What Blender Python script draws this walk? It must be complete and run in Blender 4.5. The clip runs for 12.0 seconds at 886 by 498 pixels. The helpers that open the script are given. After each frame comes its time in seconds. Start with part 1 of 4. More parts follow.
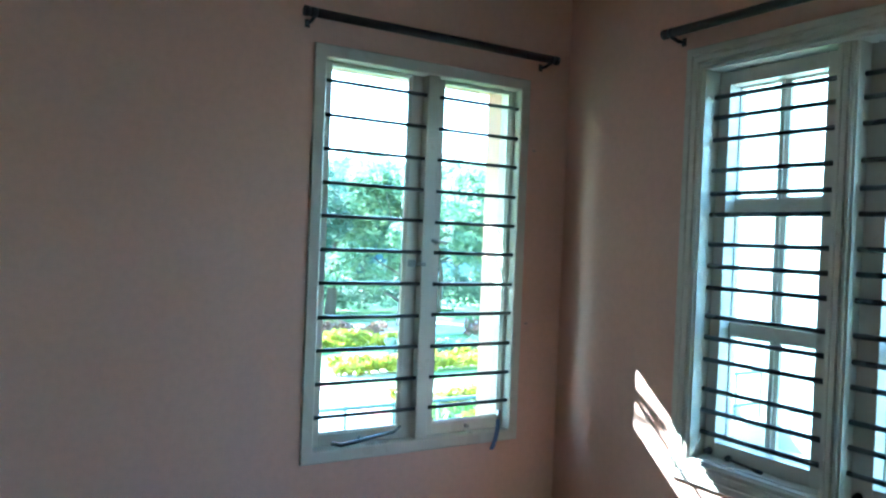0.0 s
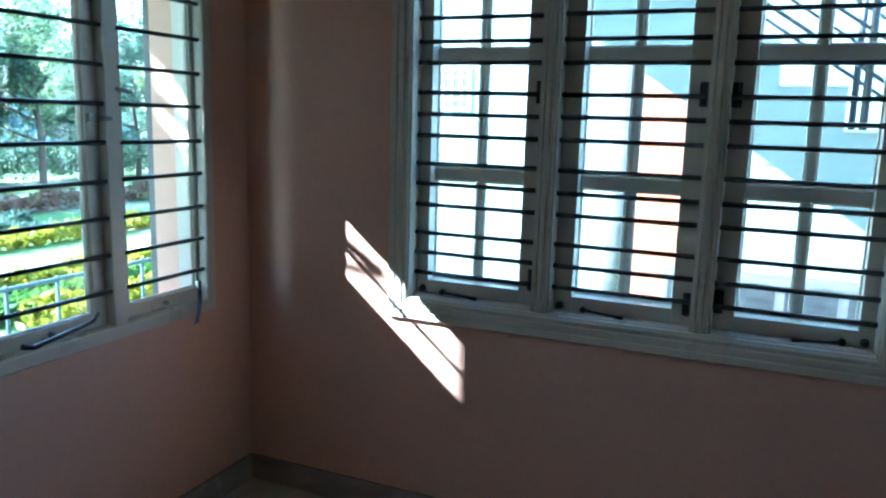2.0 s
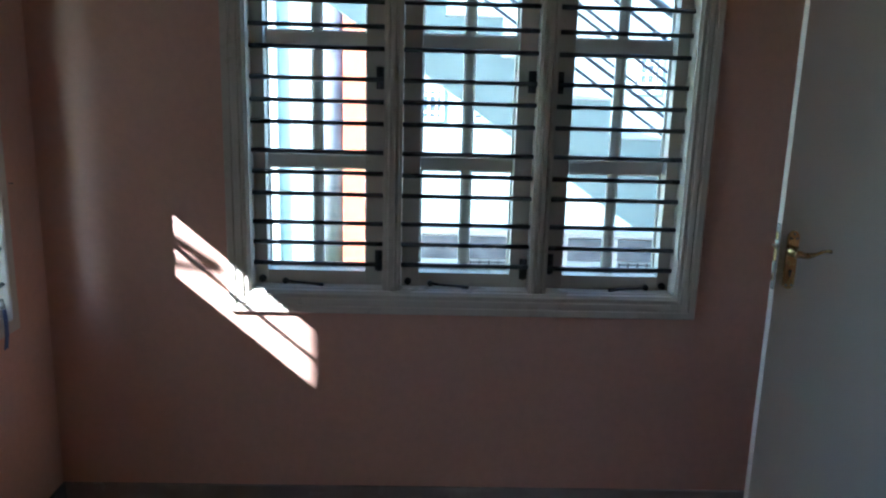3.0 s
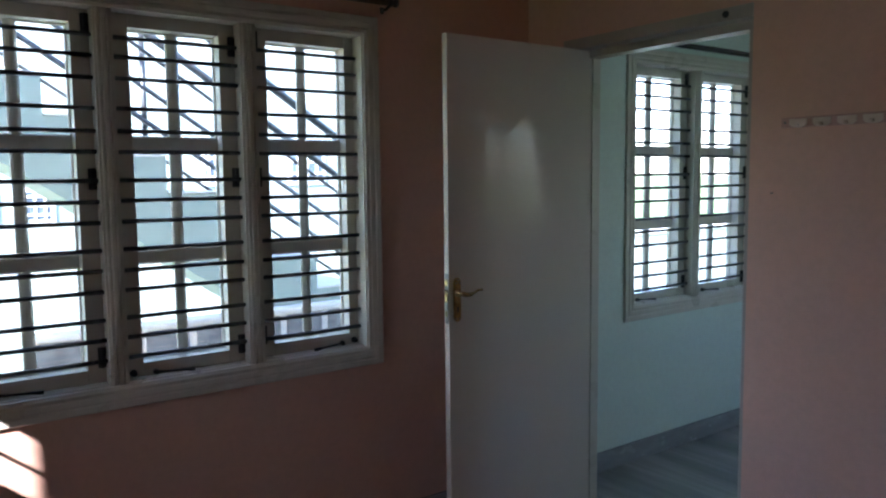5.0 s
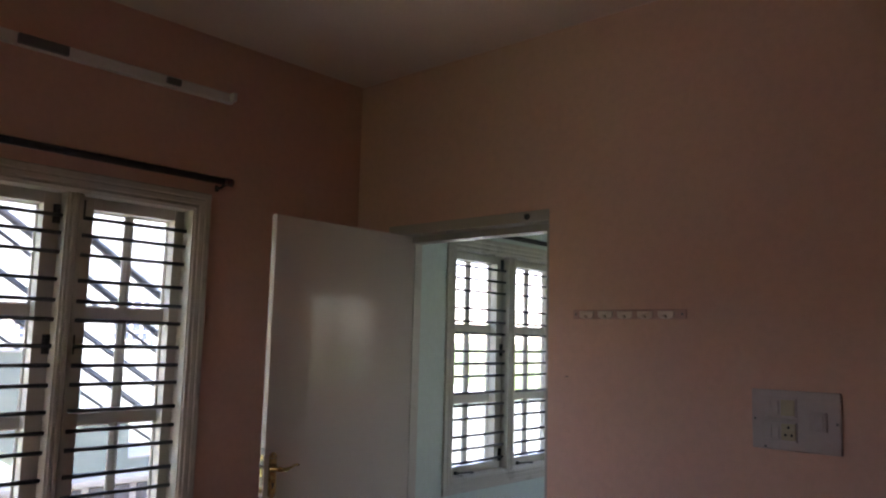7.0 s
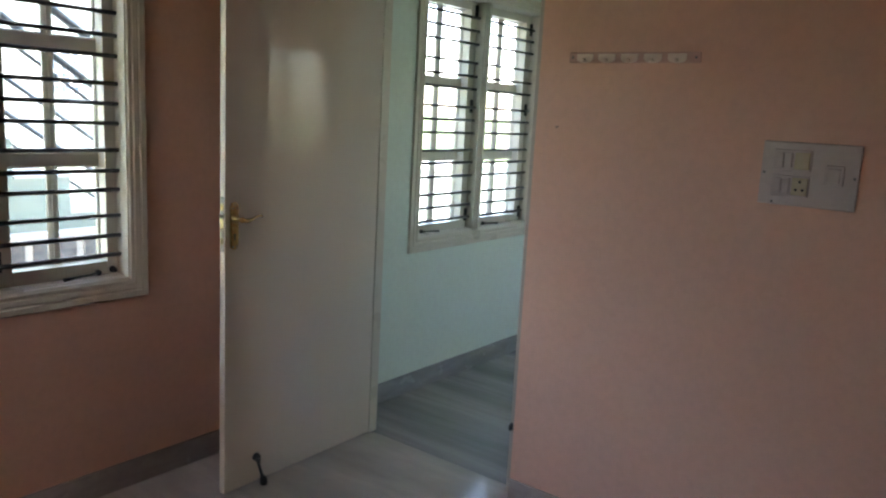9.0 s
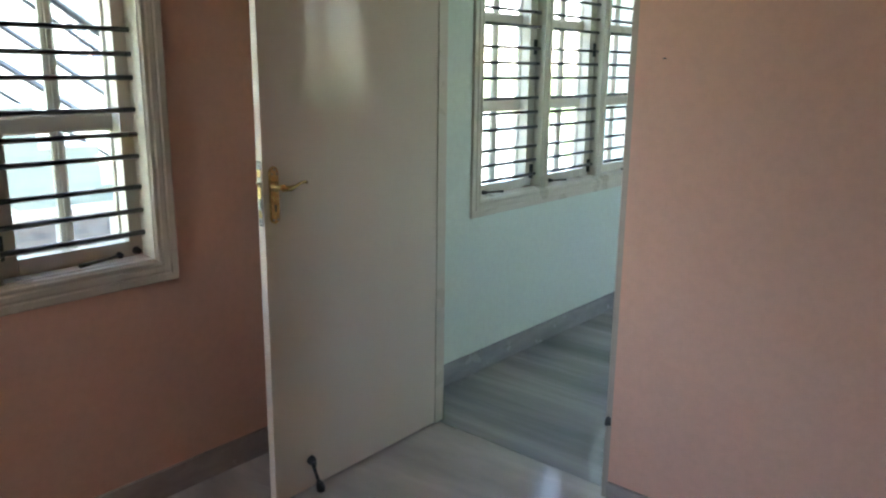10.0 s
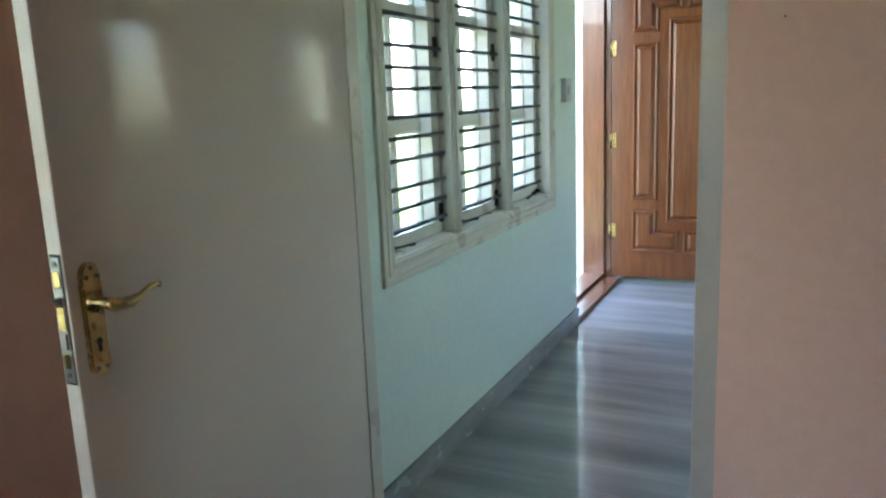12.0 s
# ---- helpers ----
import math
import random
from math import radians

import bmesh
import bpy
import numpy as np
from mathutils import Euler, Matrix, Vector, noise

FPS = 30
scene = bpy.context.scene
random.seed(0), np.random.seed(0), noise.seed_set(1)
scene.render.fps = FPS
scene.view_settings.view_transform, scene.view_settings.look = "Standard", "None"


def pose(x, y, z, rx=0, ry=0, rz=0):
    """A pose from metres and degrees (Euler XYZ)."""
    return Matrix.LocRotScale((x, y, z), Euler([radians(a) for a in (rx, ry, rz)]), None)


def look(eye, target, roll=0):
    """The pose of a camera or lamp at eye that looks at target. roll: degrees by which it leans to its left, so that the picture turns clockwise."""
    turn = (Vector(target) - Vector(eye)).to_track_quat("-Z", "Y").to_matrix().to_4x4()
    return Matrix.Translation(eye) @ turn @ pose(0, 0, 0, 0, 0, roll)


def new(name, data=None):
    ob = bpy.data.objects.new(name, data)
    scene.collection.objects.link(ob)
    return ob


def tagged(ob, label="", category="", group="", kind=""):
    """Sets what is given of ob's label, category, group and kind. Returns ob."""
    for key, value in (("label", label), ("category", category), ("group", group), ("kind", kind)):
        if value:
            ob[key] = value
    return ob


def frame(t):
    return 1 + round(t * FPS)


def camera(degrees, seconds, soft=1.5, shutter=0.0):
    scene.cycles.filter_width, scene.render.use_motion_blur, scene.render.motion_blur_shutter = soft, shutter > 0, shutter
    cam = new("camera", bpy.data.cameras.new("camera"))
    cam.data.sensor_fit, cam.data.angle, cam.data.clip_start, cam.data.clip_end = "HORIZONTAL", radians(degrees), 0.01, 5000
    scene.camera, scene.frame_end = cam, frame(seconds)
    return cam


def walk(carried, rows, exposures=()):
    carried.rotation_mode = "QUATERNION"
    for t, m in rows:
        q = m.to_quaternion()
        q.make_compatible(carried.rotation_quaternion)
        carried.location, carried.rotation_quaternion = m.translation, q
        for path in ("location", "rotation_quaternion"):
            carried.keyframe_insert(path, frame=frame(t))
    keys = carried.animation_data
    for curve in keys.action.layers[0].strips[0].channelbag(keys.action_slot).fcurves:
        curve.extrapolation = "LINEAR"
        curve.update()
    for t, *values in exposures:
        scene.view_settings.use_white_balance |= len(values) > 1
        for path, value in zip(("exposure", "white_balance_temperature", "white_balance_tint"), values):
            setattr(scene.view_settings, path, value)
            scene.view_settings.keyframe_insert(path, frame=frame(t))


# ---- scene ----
cam = camera(60.3, 12.0, soft=2.3)
PATH = [
    (0, (0.256, 0.175, 1.478), (1.299, 1.881, 1.451), 2.3),
    (0.5, (0.045, 0.323, 1.457), (1.432, 1.763, 1.431), 1.9),
    (1, (-0.062, 0.452, 1.449), (1.546, 1.637, 1.352), 2.1),
    (1.5, (-0.051, 0.589, 1.407), (1.676, 1.579, 1.212), 0.8),
    (2, (-0.059, 0.715, 1.416), (1.749, 1.499, 1.075), 1.6),
    (2.5, (-0.115, 0.99, 1.422), (1.788, 1.442, 1.005), 1.1),
    (3, (-0.217, 1.274, 1.5), (1.734, 1.217, 1.067), 1.6),
    (3.5, (-0.291, 1.472, 1.491), (1.607, 0.943, 1.149), 1.7),
    (5.5, (-0.492, 2.013, 1.508), (1.078, 0.782, 1.368), -1.0),
    (6, (-0.549, 2.014, 1.525), (1.007, 0.758, 1.52), -0.7),
    (6.5, (-0.576, 2.02, 1.539), (0.889, 0.664, 1.667), 0.5),
    (7, (-0.59, 2.008, 1.553), (0.746, 0.538, 1.789), 1.5),
    (9, (-0.318, 1.874, 1.452), (0.881, 0.312, 1.103), 3.1),
    (9.5, (-0.137, 1.719, 1.406), (1.091, 0.215, 0.926), 2.3),
    (10, (0.058, 1.589, 1.393), (1.321, 0.108, 0.933), 0.7),
    (10.5, (0.291, 1.483, 1.372), (1.511, -0.025, 0.884), -0.6),
    (11, (0.542, 1.328, 1.353), (1.557, -0.343, 0.928), -1.2),
    (11.5, (0.771, 1.132, 1.339), (1.718, -0.581, 0.929), -1.9),
    (12, (0.96, 0.96, 1.319), (1.815, -0.806, 0.931), -2.3),
]
EXPOSURES = [
    (0.0, 4.95, 4700, -10), (1.5, 4.36, 4760, -5), (2.5, 3.98, 5000, 2), (3.0, 3.98, 5280, 11), (3.5, 3.85, 5430, 14), (5.5, 3.66, 6200, 26),
    (7.0, 3.80, 7000, 38), (9.0, 4.45, 7200, 22), (9.5, 4.8, 7200, 21), (10.5, 4.78, 6920, 15.5), (12.0, 4.68, 6720, 12),
]
walk(cam, [(t, look(eye, target, roll)) for t, eye, target, roll in PATH], EXPOSURES)

# ---- world, sun, exposure ----
SUN_TO = Vector((-0.56, 1.0, 0.85)).normalized()
world = bpy.data.worlds.new("sky")
scene.world = world
world.use_nodes = True
wn = world.node_tree.nodes
sky = wn.new("ShaderNodeTexSky")
sky.sky_type, sky.sun_disc = "NISHITA", False
sky.sun_elevation = math.asin(SUN_TO.z)
sky.sun_rotation = math.atan2(SUN_TO.x, SUN_TO.y)
sky.altitude, sky.air_density, sky.dust_density, sky.ozone_density = 800, 1.0, 1.5, 1.0
wn["Background"].inputs["Strength"].default_value = 0.15
world.node_tree.links.new(sky.outputs[0], wn["Background"].inputs[0])
sun = new("sun", bpy.data.lights.new("sun", "SUN"))
sun.data.energy, sun.data.angle, sun.data.color = 3.0, radians(0.5), (1.0, 0.97, 0.92)
sun.matrix_world = look(SUN_TO * 30, (0, 0, 0))


# ---- materials ----
def mat(name, rough=0.5, metal=0.0, coat=0.0, spec=0.5):
    m = bpy.data.materials.new(name)
    m.use_nodes = True
    b = m.node_tree.nodes["Principled BSDF"]
    b.inputs["Roughness"].default_value = rough
    b.inputs["Metallic"].default_value = metal
    b.inputs["Coat Weight"].default_value = coat
    b.inputs["Specular IOR Level"].default_value = spec
    return m, m.node_tree.nodes, m.node_tree.links, b


def coords(n, l, scale=(1, 1, 1), world_space=True, per_object=False):
    """Texture coordinates in metres, shifted for each object when asked."""
    src = n.new("ShaderNodeNewGeometry").outputs["Position"] if world_space else n.new("ShaderNodeTexCoord").outputs["Object"]
    mp = n.new("ShaderNodeMapping")
    mp.inputs["Scale"].default_value = scale
    l.new(src, mp.inputs["Vector"])
    if per_object:
        info = n.new("ShaderNodeObjectInfo")
        mul = n.new("ShaderNodeMath")
        mul.operation, mul.inputs[1].default_value = "MULTIPLY", 37.0
        l.new(info.outputs["Random"], mul.inputs[0])
        comb = n.new("ShaderNodeCombineXYZ")
        for i in range(3):
            l.new(mul.outputs[0], comb.inputs[i])
        l.new(comb.outputs[0], mp.inputs["Location"])
    return mp.outputs[0]


def noise_tex(n, l, vec, scale, detail=4.0, rough=0.55):
    t = n.new("ShaderNodeTexNoise")
    t.inputs["Scale"].default_value, t.inputs["Detail"].default_value, t.inputs["Roughness"].default_value = scale, detail, rough
    l.new(vec, t.inputs["Vector"])
    return t.outputs["Fac"]


def ramp(n, l, fac, stops):
    r = n.new("ShaderNodeValToRGB")
    while len(r.color_ramp.elements) < len(stops):
        r.color_ramp.elements.new(0.5)
    for e, (p, c) in zip(r.color_ramp.elements, stops):
        e.position, e.color = p, (*c, 1)
    l.new(fac, r.inputs[0])
    return r.outputs[0]


def mixc(n, l, fac, a, b, mode="MIX"):
    m = n.new("ShaderNodeMix")
    m.data_type, m.blend_type = "RGBA", mode
    for sock, v in ((m.inputs[0], fac), (m.inputs[6], a), (m.inputs[7], b)):
        if isinstance(v, (int, float)):
            sock.default_value = v
        elif isinstance(v, tuple):
            sock.default_value = (*v, 1)
        else:
            l.new(v, sock)
    return m.outputs[2]


def bump(n, l, b, height, strength, distance=0.002):
    k = n.new("ShaderNodeBump")
    k.inputs["Strength"].default_value, k.inputs["Distance"].default_value = strength, distance
    l.new(height, k.inputs["Height"])
    l.new(k.outputs[0], b.inputs["Normal"])


def paint(name, c, var=0.06, rough=0.6, coat=0.0, relief=0.15, big=1.3, fine=60.0, spec=0.5):
    """Painted surface: two scales of tone and a fine relief."""
    m, n, l, b = mat(name, rough, 0.0, coat, spec)
    v = coords(n, l)
    dark = tuple(x * (1 - 2 * var) for x in c)
    col = ramp(n, l, noise_tex(n, l, v, big, 5), [(0.3, dark), (0.7, c)])
    speck = ramp(n, l, noise_tex(n, l, v, fine, 3), [(0.35, (0.93, 0.93, 0.93)), (0.6, (1, 1, 1))])
    l.new(mixc(n, l, 0.6, col, speck, "MULTIPLY"), b.inputs["Base Color"])
    r = ramp(n, l, noise_tex(n, l, v, 7.0, 3), [(0.3, (max(rough - 0.08, 0.02),) * 3), (0.7, (min(rough + 0.08, 1),) * 3)])
    l.new(r, b.inputs["Roughness"])
    bump(n, l, b, noise_tex(n, l, v, fine * 1.6, 4), relief, 0.0015)
    return m


PINK = paint("peach_wall_paint", (0.74, 0.458, 0.353), 0.03, 0.66, relief=0.045, fine=38.0, spec=0.15)
MINT = paint("mint_wall_paint", (0.69, 0.785, 0.70), 0.02, 0.5, relief=0.05, fine=38.0)
WHITEWASH = paint("ceiling_paint", (0.82, 0.645, 0.565), 0.03, 0.7)
# Darker, duller copy of the frame's cream, for latch jamb and head.
JAMB = paint("darker_cream_enamel", (0.44, 0.385, 0.325), 0.02, 0.4, 0.05, 0.015, 2.0, 30.0)
CREAM = paint("cream_enamel", (0.65, 0.605, 0.51), 0.012, 0.32, 0.0, 0.006, 2.0, 12.0)
# Exterior plaster in a darker tone: the pier's shade is put into it.
PIER_SHADE = paint("plaster_darkened_for_shade", (0.135, 0.143, 0.146), 0.10, 0.85, relief=0.4, big=3.0)
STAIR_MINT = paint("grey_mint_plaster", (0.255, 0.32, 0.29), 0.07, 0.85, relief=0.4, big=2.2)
PLASTER = paint("exterior_plaster", (0.205, 0.205, 0.20), 0.06, 0.85, relief=0.4)
MINT_OUT = paint("pale_mint_plaster", (0.335, 0.395, 0.385), 0.06, 0.85, relief=0.4)
ORANGE_OUT = paint("orange_plaster", (0.62, 0.145, 0.062), 0.06, 0.85, relief=0.4)
LAVENDER_OUT = paint("weathered_lavender_plaster", (0.19, 0.18, 0.20), 0.3, 0.9, relief=0.5, big=2.5)
CONCRETE = paint("concrete", (0.55, 0.55, 0.52), 0.12, 0.9, relief=0.5)
PAVING = paint("pale_paving", (0.42, 0.41, 0.385), 0.1, 0.9, relief=0.5)
WHITE_OUT = paint("white_exterior_paint", (0.62, 0.62, 0.60), 0.05, 0.7)
DARK_TEAL = paint("dark_teal_plaster", (0.09, 0.125, 0.135), 0.1, 0.8)
DARK_PANE = paint("blue_grey_pane", (0.10, 0.13, 0.18), 0.05, 0.2)
BLACK_IRON = paint("dark_grey_iron_paint", (0.035, 0.037, 0.04), 0.1, 0.35, 0.0, 0.1)
GRILLE = paint("grey_grille_enamel", (0.10, 0.105, 0.11), 0.1, 0.28, 0.0, 0.05)
STEEL = mat("brushed_steel", 0.35, 1.0)[0]
STEEL.node_tree.nodes["Principled BSDF"].inputs["Base Color"].default_value = (0.32, 0.31, 0.29, 1)
def enamel_leaf():
    """Brush-painted gloss enamel: faint upright brush marks that smear its reflections."""
    m, n, l, b = mat("brushed_cream_enamel", 0.05, 0.0, 0.0, 0.10)
    col = ramp(n, l, noise_tex(n, l, coords(n, l, (1, 1, 0.5)), 1.2, 3), [(0.3, (0.69, 0.615, 0.53)), (0.7, (0.725, 0.65, 0.565))])
    l.new(col, b.inputs["Base Color"])
    marks = noise_tex(n, l, coords(n, l, (1, 1, 0.02)), 120.0, 3, 0.6)
    bump(n, l, b, marks, 0.10, 0.0006)
    return m


LEAF_PAINT = enamel_leaf()
BATTEN = paint("white_batten_enamel", (0.78, 0.74, 0.70), 0.03, 0.4, 0.0, 0.02)
WHITE_PLASTIC = paint("white_plastic", (0.52, 0.44, 0.41), 0.03, 0.35, 0.0, 0.02)
YELLOWED = paint("yellowed_plastic", (0.50, 0.43, 0.28), 0.05, 0.4, 0.0, 0.02)
GREY_PLASTIC = paint("grey_plastic", (0.16, 0.16, 0.17), 0.05, 0.5, 0.0, 0.02)
BLUE_CLOTH = paint("blue_ribbon", (0.12, 0.17, 0.32), 0.1, 0.9)
RUBBER = paint("black_rubber", (0.025, 0.025, 0.028), 0.1, 0.6)


def brass():
    m, n, l, b = mat("polished_brass", 0.2, 1.0)
    v = coords(n, l)
    l.new(ramp(n, l, noise_tex(n, l, v, 40, 4), [(0.3, (0.36, 0.25, 0.10)), (0.65, (0.54, 0.39, 0.17))]), b.inputs["Base Color"])
    l.new(ramp(n, l, noise_tex(n, l, v, 90, 4), [(0.3, (0.14,) * 3), (0.7, (0.32,) * 3)]), b.inputs["Roughness"])
    return m


BRASS = brass()


def marble(name, light, mid, dark, axis_scale, rough, veins):
    """Banded marble: long streaks, stretched along one axis, with fine dark veins."""
    m, n, l, b = mat(name, rough)
    v = coords(n, l, axis_scale)
    w = n.new("ShaderNodeTexWave")
    w.bands_direction = "Y"
    w.inputs["Scale"].default_value, w.inputs["Distortion"].default_value = 1.3, 7.0
    w.inputs["Detail"].default_value, w.inputs["Detail Scale"].default_value = 4.0, 1.2
    l.new(v, w.inputs["Vector"])
    n1 = noise_tex(n, l, v, 3.0, 6, 0.6)
    n2 = noise_tex(n, l, v, 14.0, 4, 0.5)
    base = ramp(n, l, n1, [(0.36, dark), (0.5, mid), (0.62, light)])
    band = ramp(n, l, w.outputs["Fac"], [(0.0, (0.80, 0.80, 0.80)), (0.5, (1, 1, 1)), (0.92, (1, 1, 1)), (1.0, (1.15, 1.15, 1.15))])
    vein = ramp(n, l, n2, [(0.33, (0.78, 0.79, 0.80)), (0.5, (1, 1, 1))])
    col = mixc(n, l, veins, base, band, "MULTIPLY")
    l.new(mixc(n, l, veins * 0.8, col, vein, "MULTIPLY"), b.inputs["Base Color"])
    r = ramp(n, l, noise_tex(n, l, coords(n, l), 9.0, 4), [(0.3, (rough * 0.7,) * 3), (0.7, (rough * 1.5,) * 3)])
    l.new(r, b.inputs["Roughness"])
    return m


MARBLE = marble("pale_grey_marble", (0.54, 0.505, 0.475), (0.475, 0.445, 0.42), (0.40, 0.375, 0.355), (0.30, 0.8, 1.0), 0.12, 0.45)
MARBLE_HALL = marble("banded_grey_marble", (0.37, 0.375, 0.38), (0.305, 0.31, 0.318), (0.24, 0.246, 0.256), (0.16, 1.3, 1.0), 0.10, 0.55)
SKIRT = marble("grey_marble_skirting", (0.40, 0.36, 0.33), (0.34, 0.305, 0.28), (0.30, 0.27, 0.25), (1.0, 1.0, 3.0), 0.2, 0.2)
SKIRT_HALL = marble("blue_grey_marble_skirting", (0.36, 0.365, 0.37), (0.31, 0.315, 0.32), (0.275, 0.28, 0.285), (1.0, 1.0, 3.0), 0.2, 0.2)


def wood(name, dark, light, rough=0.28):
    m, n, l, b = mat(name, rough, 0, 0.35)
    v = coords(n, l, (9.0, 9.0, 0.7))
    g = noise_tex(n, l, v, 5.0, 7, 0.65)
    big = noise_tex(n, l, coords(n, l, (1.5, 1.5, 0.4)), 2.0, 3)
    col = ramp(n, l, g, [(0.3, dark), (0.65, light)])
    tone = ramp(n, l, big, [(0.3, (0.82, 0.8, 0.78)), (0.7, (1, 1, 1))])
    l.new(mixc(n, l, 1.0, col, tone, "MULTIPLY"), b.inputs["Base Color"])
    bump(n, l, b, g, 0.08, 0.001)
    return m


TEAK = wood("varnished_teak", (0.15, 0.043, 0.012), (0.26, 0.088, 0.025))
ROD_WOOD = wood("dark_rod_wood", (0.010, 0.007, 0.008), (0.028, 0.019, 0.020), 0.45)


def glass():
    m = bpy.data.materials.new("window_glass")
    m.use_nodes = True
    n, l = m.node_tree.nodes, m.node_tree.links
    n.clear()
    out, mix = n.new("ShaderNodeOutputMaterial"), n.new("ShaderNodeMixShader")
    tr, gl, fr = n.new("ShaderNodeBsdfTransparent"), n.new("ShaderNodeBsdfGlossy"), n.new("ShaderNodeMath")
    lw, add = n.new("ShaderNodeLayerWeight"), n.new("ShaderNodeMath")
    lw.inputs["Blend"].default_value = 0.5
    fr.operation, fr.inputs[1].default_value = "POWER", 5.0
    add.operation, add.inputs[1].default_value, add.inputs[2].default_value = "MULTIPLY_ADD", 0.7, 0.03
    l.new(lw.outputs["Facing"], fr.inputs[0])
    l.new(fr.outputs[0], add.inputs[0])
    tr.inputs[0].default_value = (0.93, 0.97, 0.96, 1)
    gl.inputs["Roughness"].default_value = 0.02
    l.new(add.outputs[0], mix.inputs[0])
    l.new(tr.outputs[0], mix.inputs[1])
    l.new(gl.outputs[0], mix.inputs[2])
    l.new(mix.outputs[0], out.inputs[0])
    return m


GLASS = glass()


def foliage(name, a, b_, c):
    m, n, l, b = mat(name, 0.55)
    geo = n.new("ShaderNodeNewGeometry")
    col = ramp(n, l, geo.outputs["Random Per Island"], [(0.0, a), (0.5, b_), (1.0, c)])
    big = ramp(n, l, noise_tex(n, l, coords(n, l), 0.9, 3), [(0.3, (0.7, 0.75, 0.7)), (0.7, (1.1, 1.1, 1.0))])
    tone = mixc(n, l, 1.0, col, big, "MULTIPLY")
    l.new(tone, b.inputs["Base Color"])
    tl, mx = n.new("ShaderNodeBsdfTranslucent"), n.new("ShaderNodeMixShader")
    mx.inputs[0].default_value = 0.5
    l.new(tone, tl.inputs[0])
    l.new(b.outputs[0], mx.inputs[1])
    l.new(tl.outputs[0], mx.inputs[2])
    l.new(mx.outputs[0], n["Material Output"].inputs[0])
    return m


LEAF = foliage("tree_leaves", (0.14, 0.20, 0.12), (0.23, 0.30, 0.17), (0.34, 0.40, 0.23))
LEAF_DARK = foliage("dark_tree_leaves", (0.08, 0.125, 0.10), (0.125, 0.18, 0.14), (0.18, 0.235, 0.17))
HEDGE_Y = foliage("yellow_hedge_leaves", (0.20, 0.22, 0.02), (0.36, 0.33, 0.03), (0.50, 0.42, 0.05))
HEDGE_G = foliage("green_hedge_leaves", (0.06, 0.13, 0.03), (0.11, 0.21, 0.04), (0.17, 0.27, 0.05))
FLOWER = foliage("red_flower_leaves", (0.24, 0.10, 0.09), (0.30, 0.17, 0.13), (0.16, 0.19, 0.08))
BARK = paint("bark", (0.12, 0.09, 0.07), 0.25, 0.95, relief=0.9, fine=25)


def lawn_mat():
    m, n, l, b = mat("lawn_and_earth", 0.95)
    v = coords(n, l)
    g = ramp(n, l, noise_tex(n, l, v, 30, 5), [(0.3, (0.07, 0.13, 0.03)), (0.7, (0.15, 0.22, 0.06))])
    e = ramp(n, l, noise_tex(n, l, v, 12, 5), [(0.3, (0.30, 0.26, 0.19)), (0.7, (0.42, 0.37, 0.29))])
    f = ramp(n, l, noise_tex(n, l, v, 0.25, 4), [(0.54, (0, 0, 0)), (0.64, (1, 1, 1))])
    l.new(mixc(n, l, f, g, e), b.inputs["Base Color"])
    return m


LAWN = lawn_mat()


# ---- mesh helpers ----
def box(bm, x0, x1, y0, y1, z0, z1, bevel=0.0):
    x0, x1, y0, y1, z0, z1 = min(x0, x1), max(x0, x1), min(y0, y1), max(y0, y1), min(z0, z1), max(z0, z1)
    vs = [bm.verts.new(p) for p in ((x0, y0, z0), (x1, y0, z0), (x1, y1, z0), (x0, y1, z0), (x0, y0, z1), (x1, y0, z1), (x1, y1, z1), (x0, y1, z1))]
    fs = [bm.faces.new([vs[i] for i in f]) for f in ((3, 2, 1, 0), (4, 5, 6, 7), (0, 1, 5, 4), (1, 2, 6, 5), (2, 3, 7, 6), (3, 0, 4, 7))]
    if bevel:
        bmesh.ops.bevel(bm, geom=list({e for f in fs for e in f.edges}), offset=bevel, segments=2, profile=0.6, affect="EDGES")
    return bm


def tube(bm, pts, radii, seg=10, caps=True):
    """A round bar through points; radii: one for all, or one a point."""
    pts = [Vector(p) for p in pts]
    radii = [radii] * len(pts) if isinstance(radii, (int, float)) else radii
    rings = []
    for i, p in enumerate(pts):
        t = (pts[min(i + 1, len(pts) - 1)] - pts[max(i - 1, 0)]).normalized()
        u = t.cross(Vector((0.31, 0.22, 0.93)) if abs(t.z) < 0.9 else Vector((1, 0.1, 0))).normalized()
        w = t.cross(u)
        rings.append([bm.verts.new(p + radii[i] * (math.cos(2 * math.pi * k / seg) * u + math.sin(2 * math.pi * k / seg) * w)) for k in range(seg)])
    for a, b in zip(rings, rings[1:]):
        for k in range(seg):
            f = bm.faces.new((a[k], a[(k + 1) % seg], b[(k + 1) % seg], b[k]))
            f.smooth = True
    if caps:
        bm.faces.new(list(reversed(rings[0])))
        bm.faces.new(rings[-1])
    return bm


def ring_frame(bm, a0, a1, z0, z1, profile):
    """A mitred moulding round a rectangle in the a-z plane; profile: (inset, depth)."""
    loops = []
    for u, d in profile:
        loops.append([bm.verts.new(p) for p in ((a0 + u, d, z0 + u), (a1 - u, d, z0 + u), (a1 - u, d, z1 - u), (a0 + u, d, z1 - u))])
    for p, q in zip(loops, loops[1:]):
        for k in range(4):
            bm.faces.new((p[k], p[(k + 1) % 4], q[(k + 1) % 4], q[k]))
    return bm


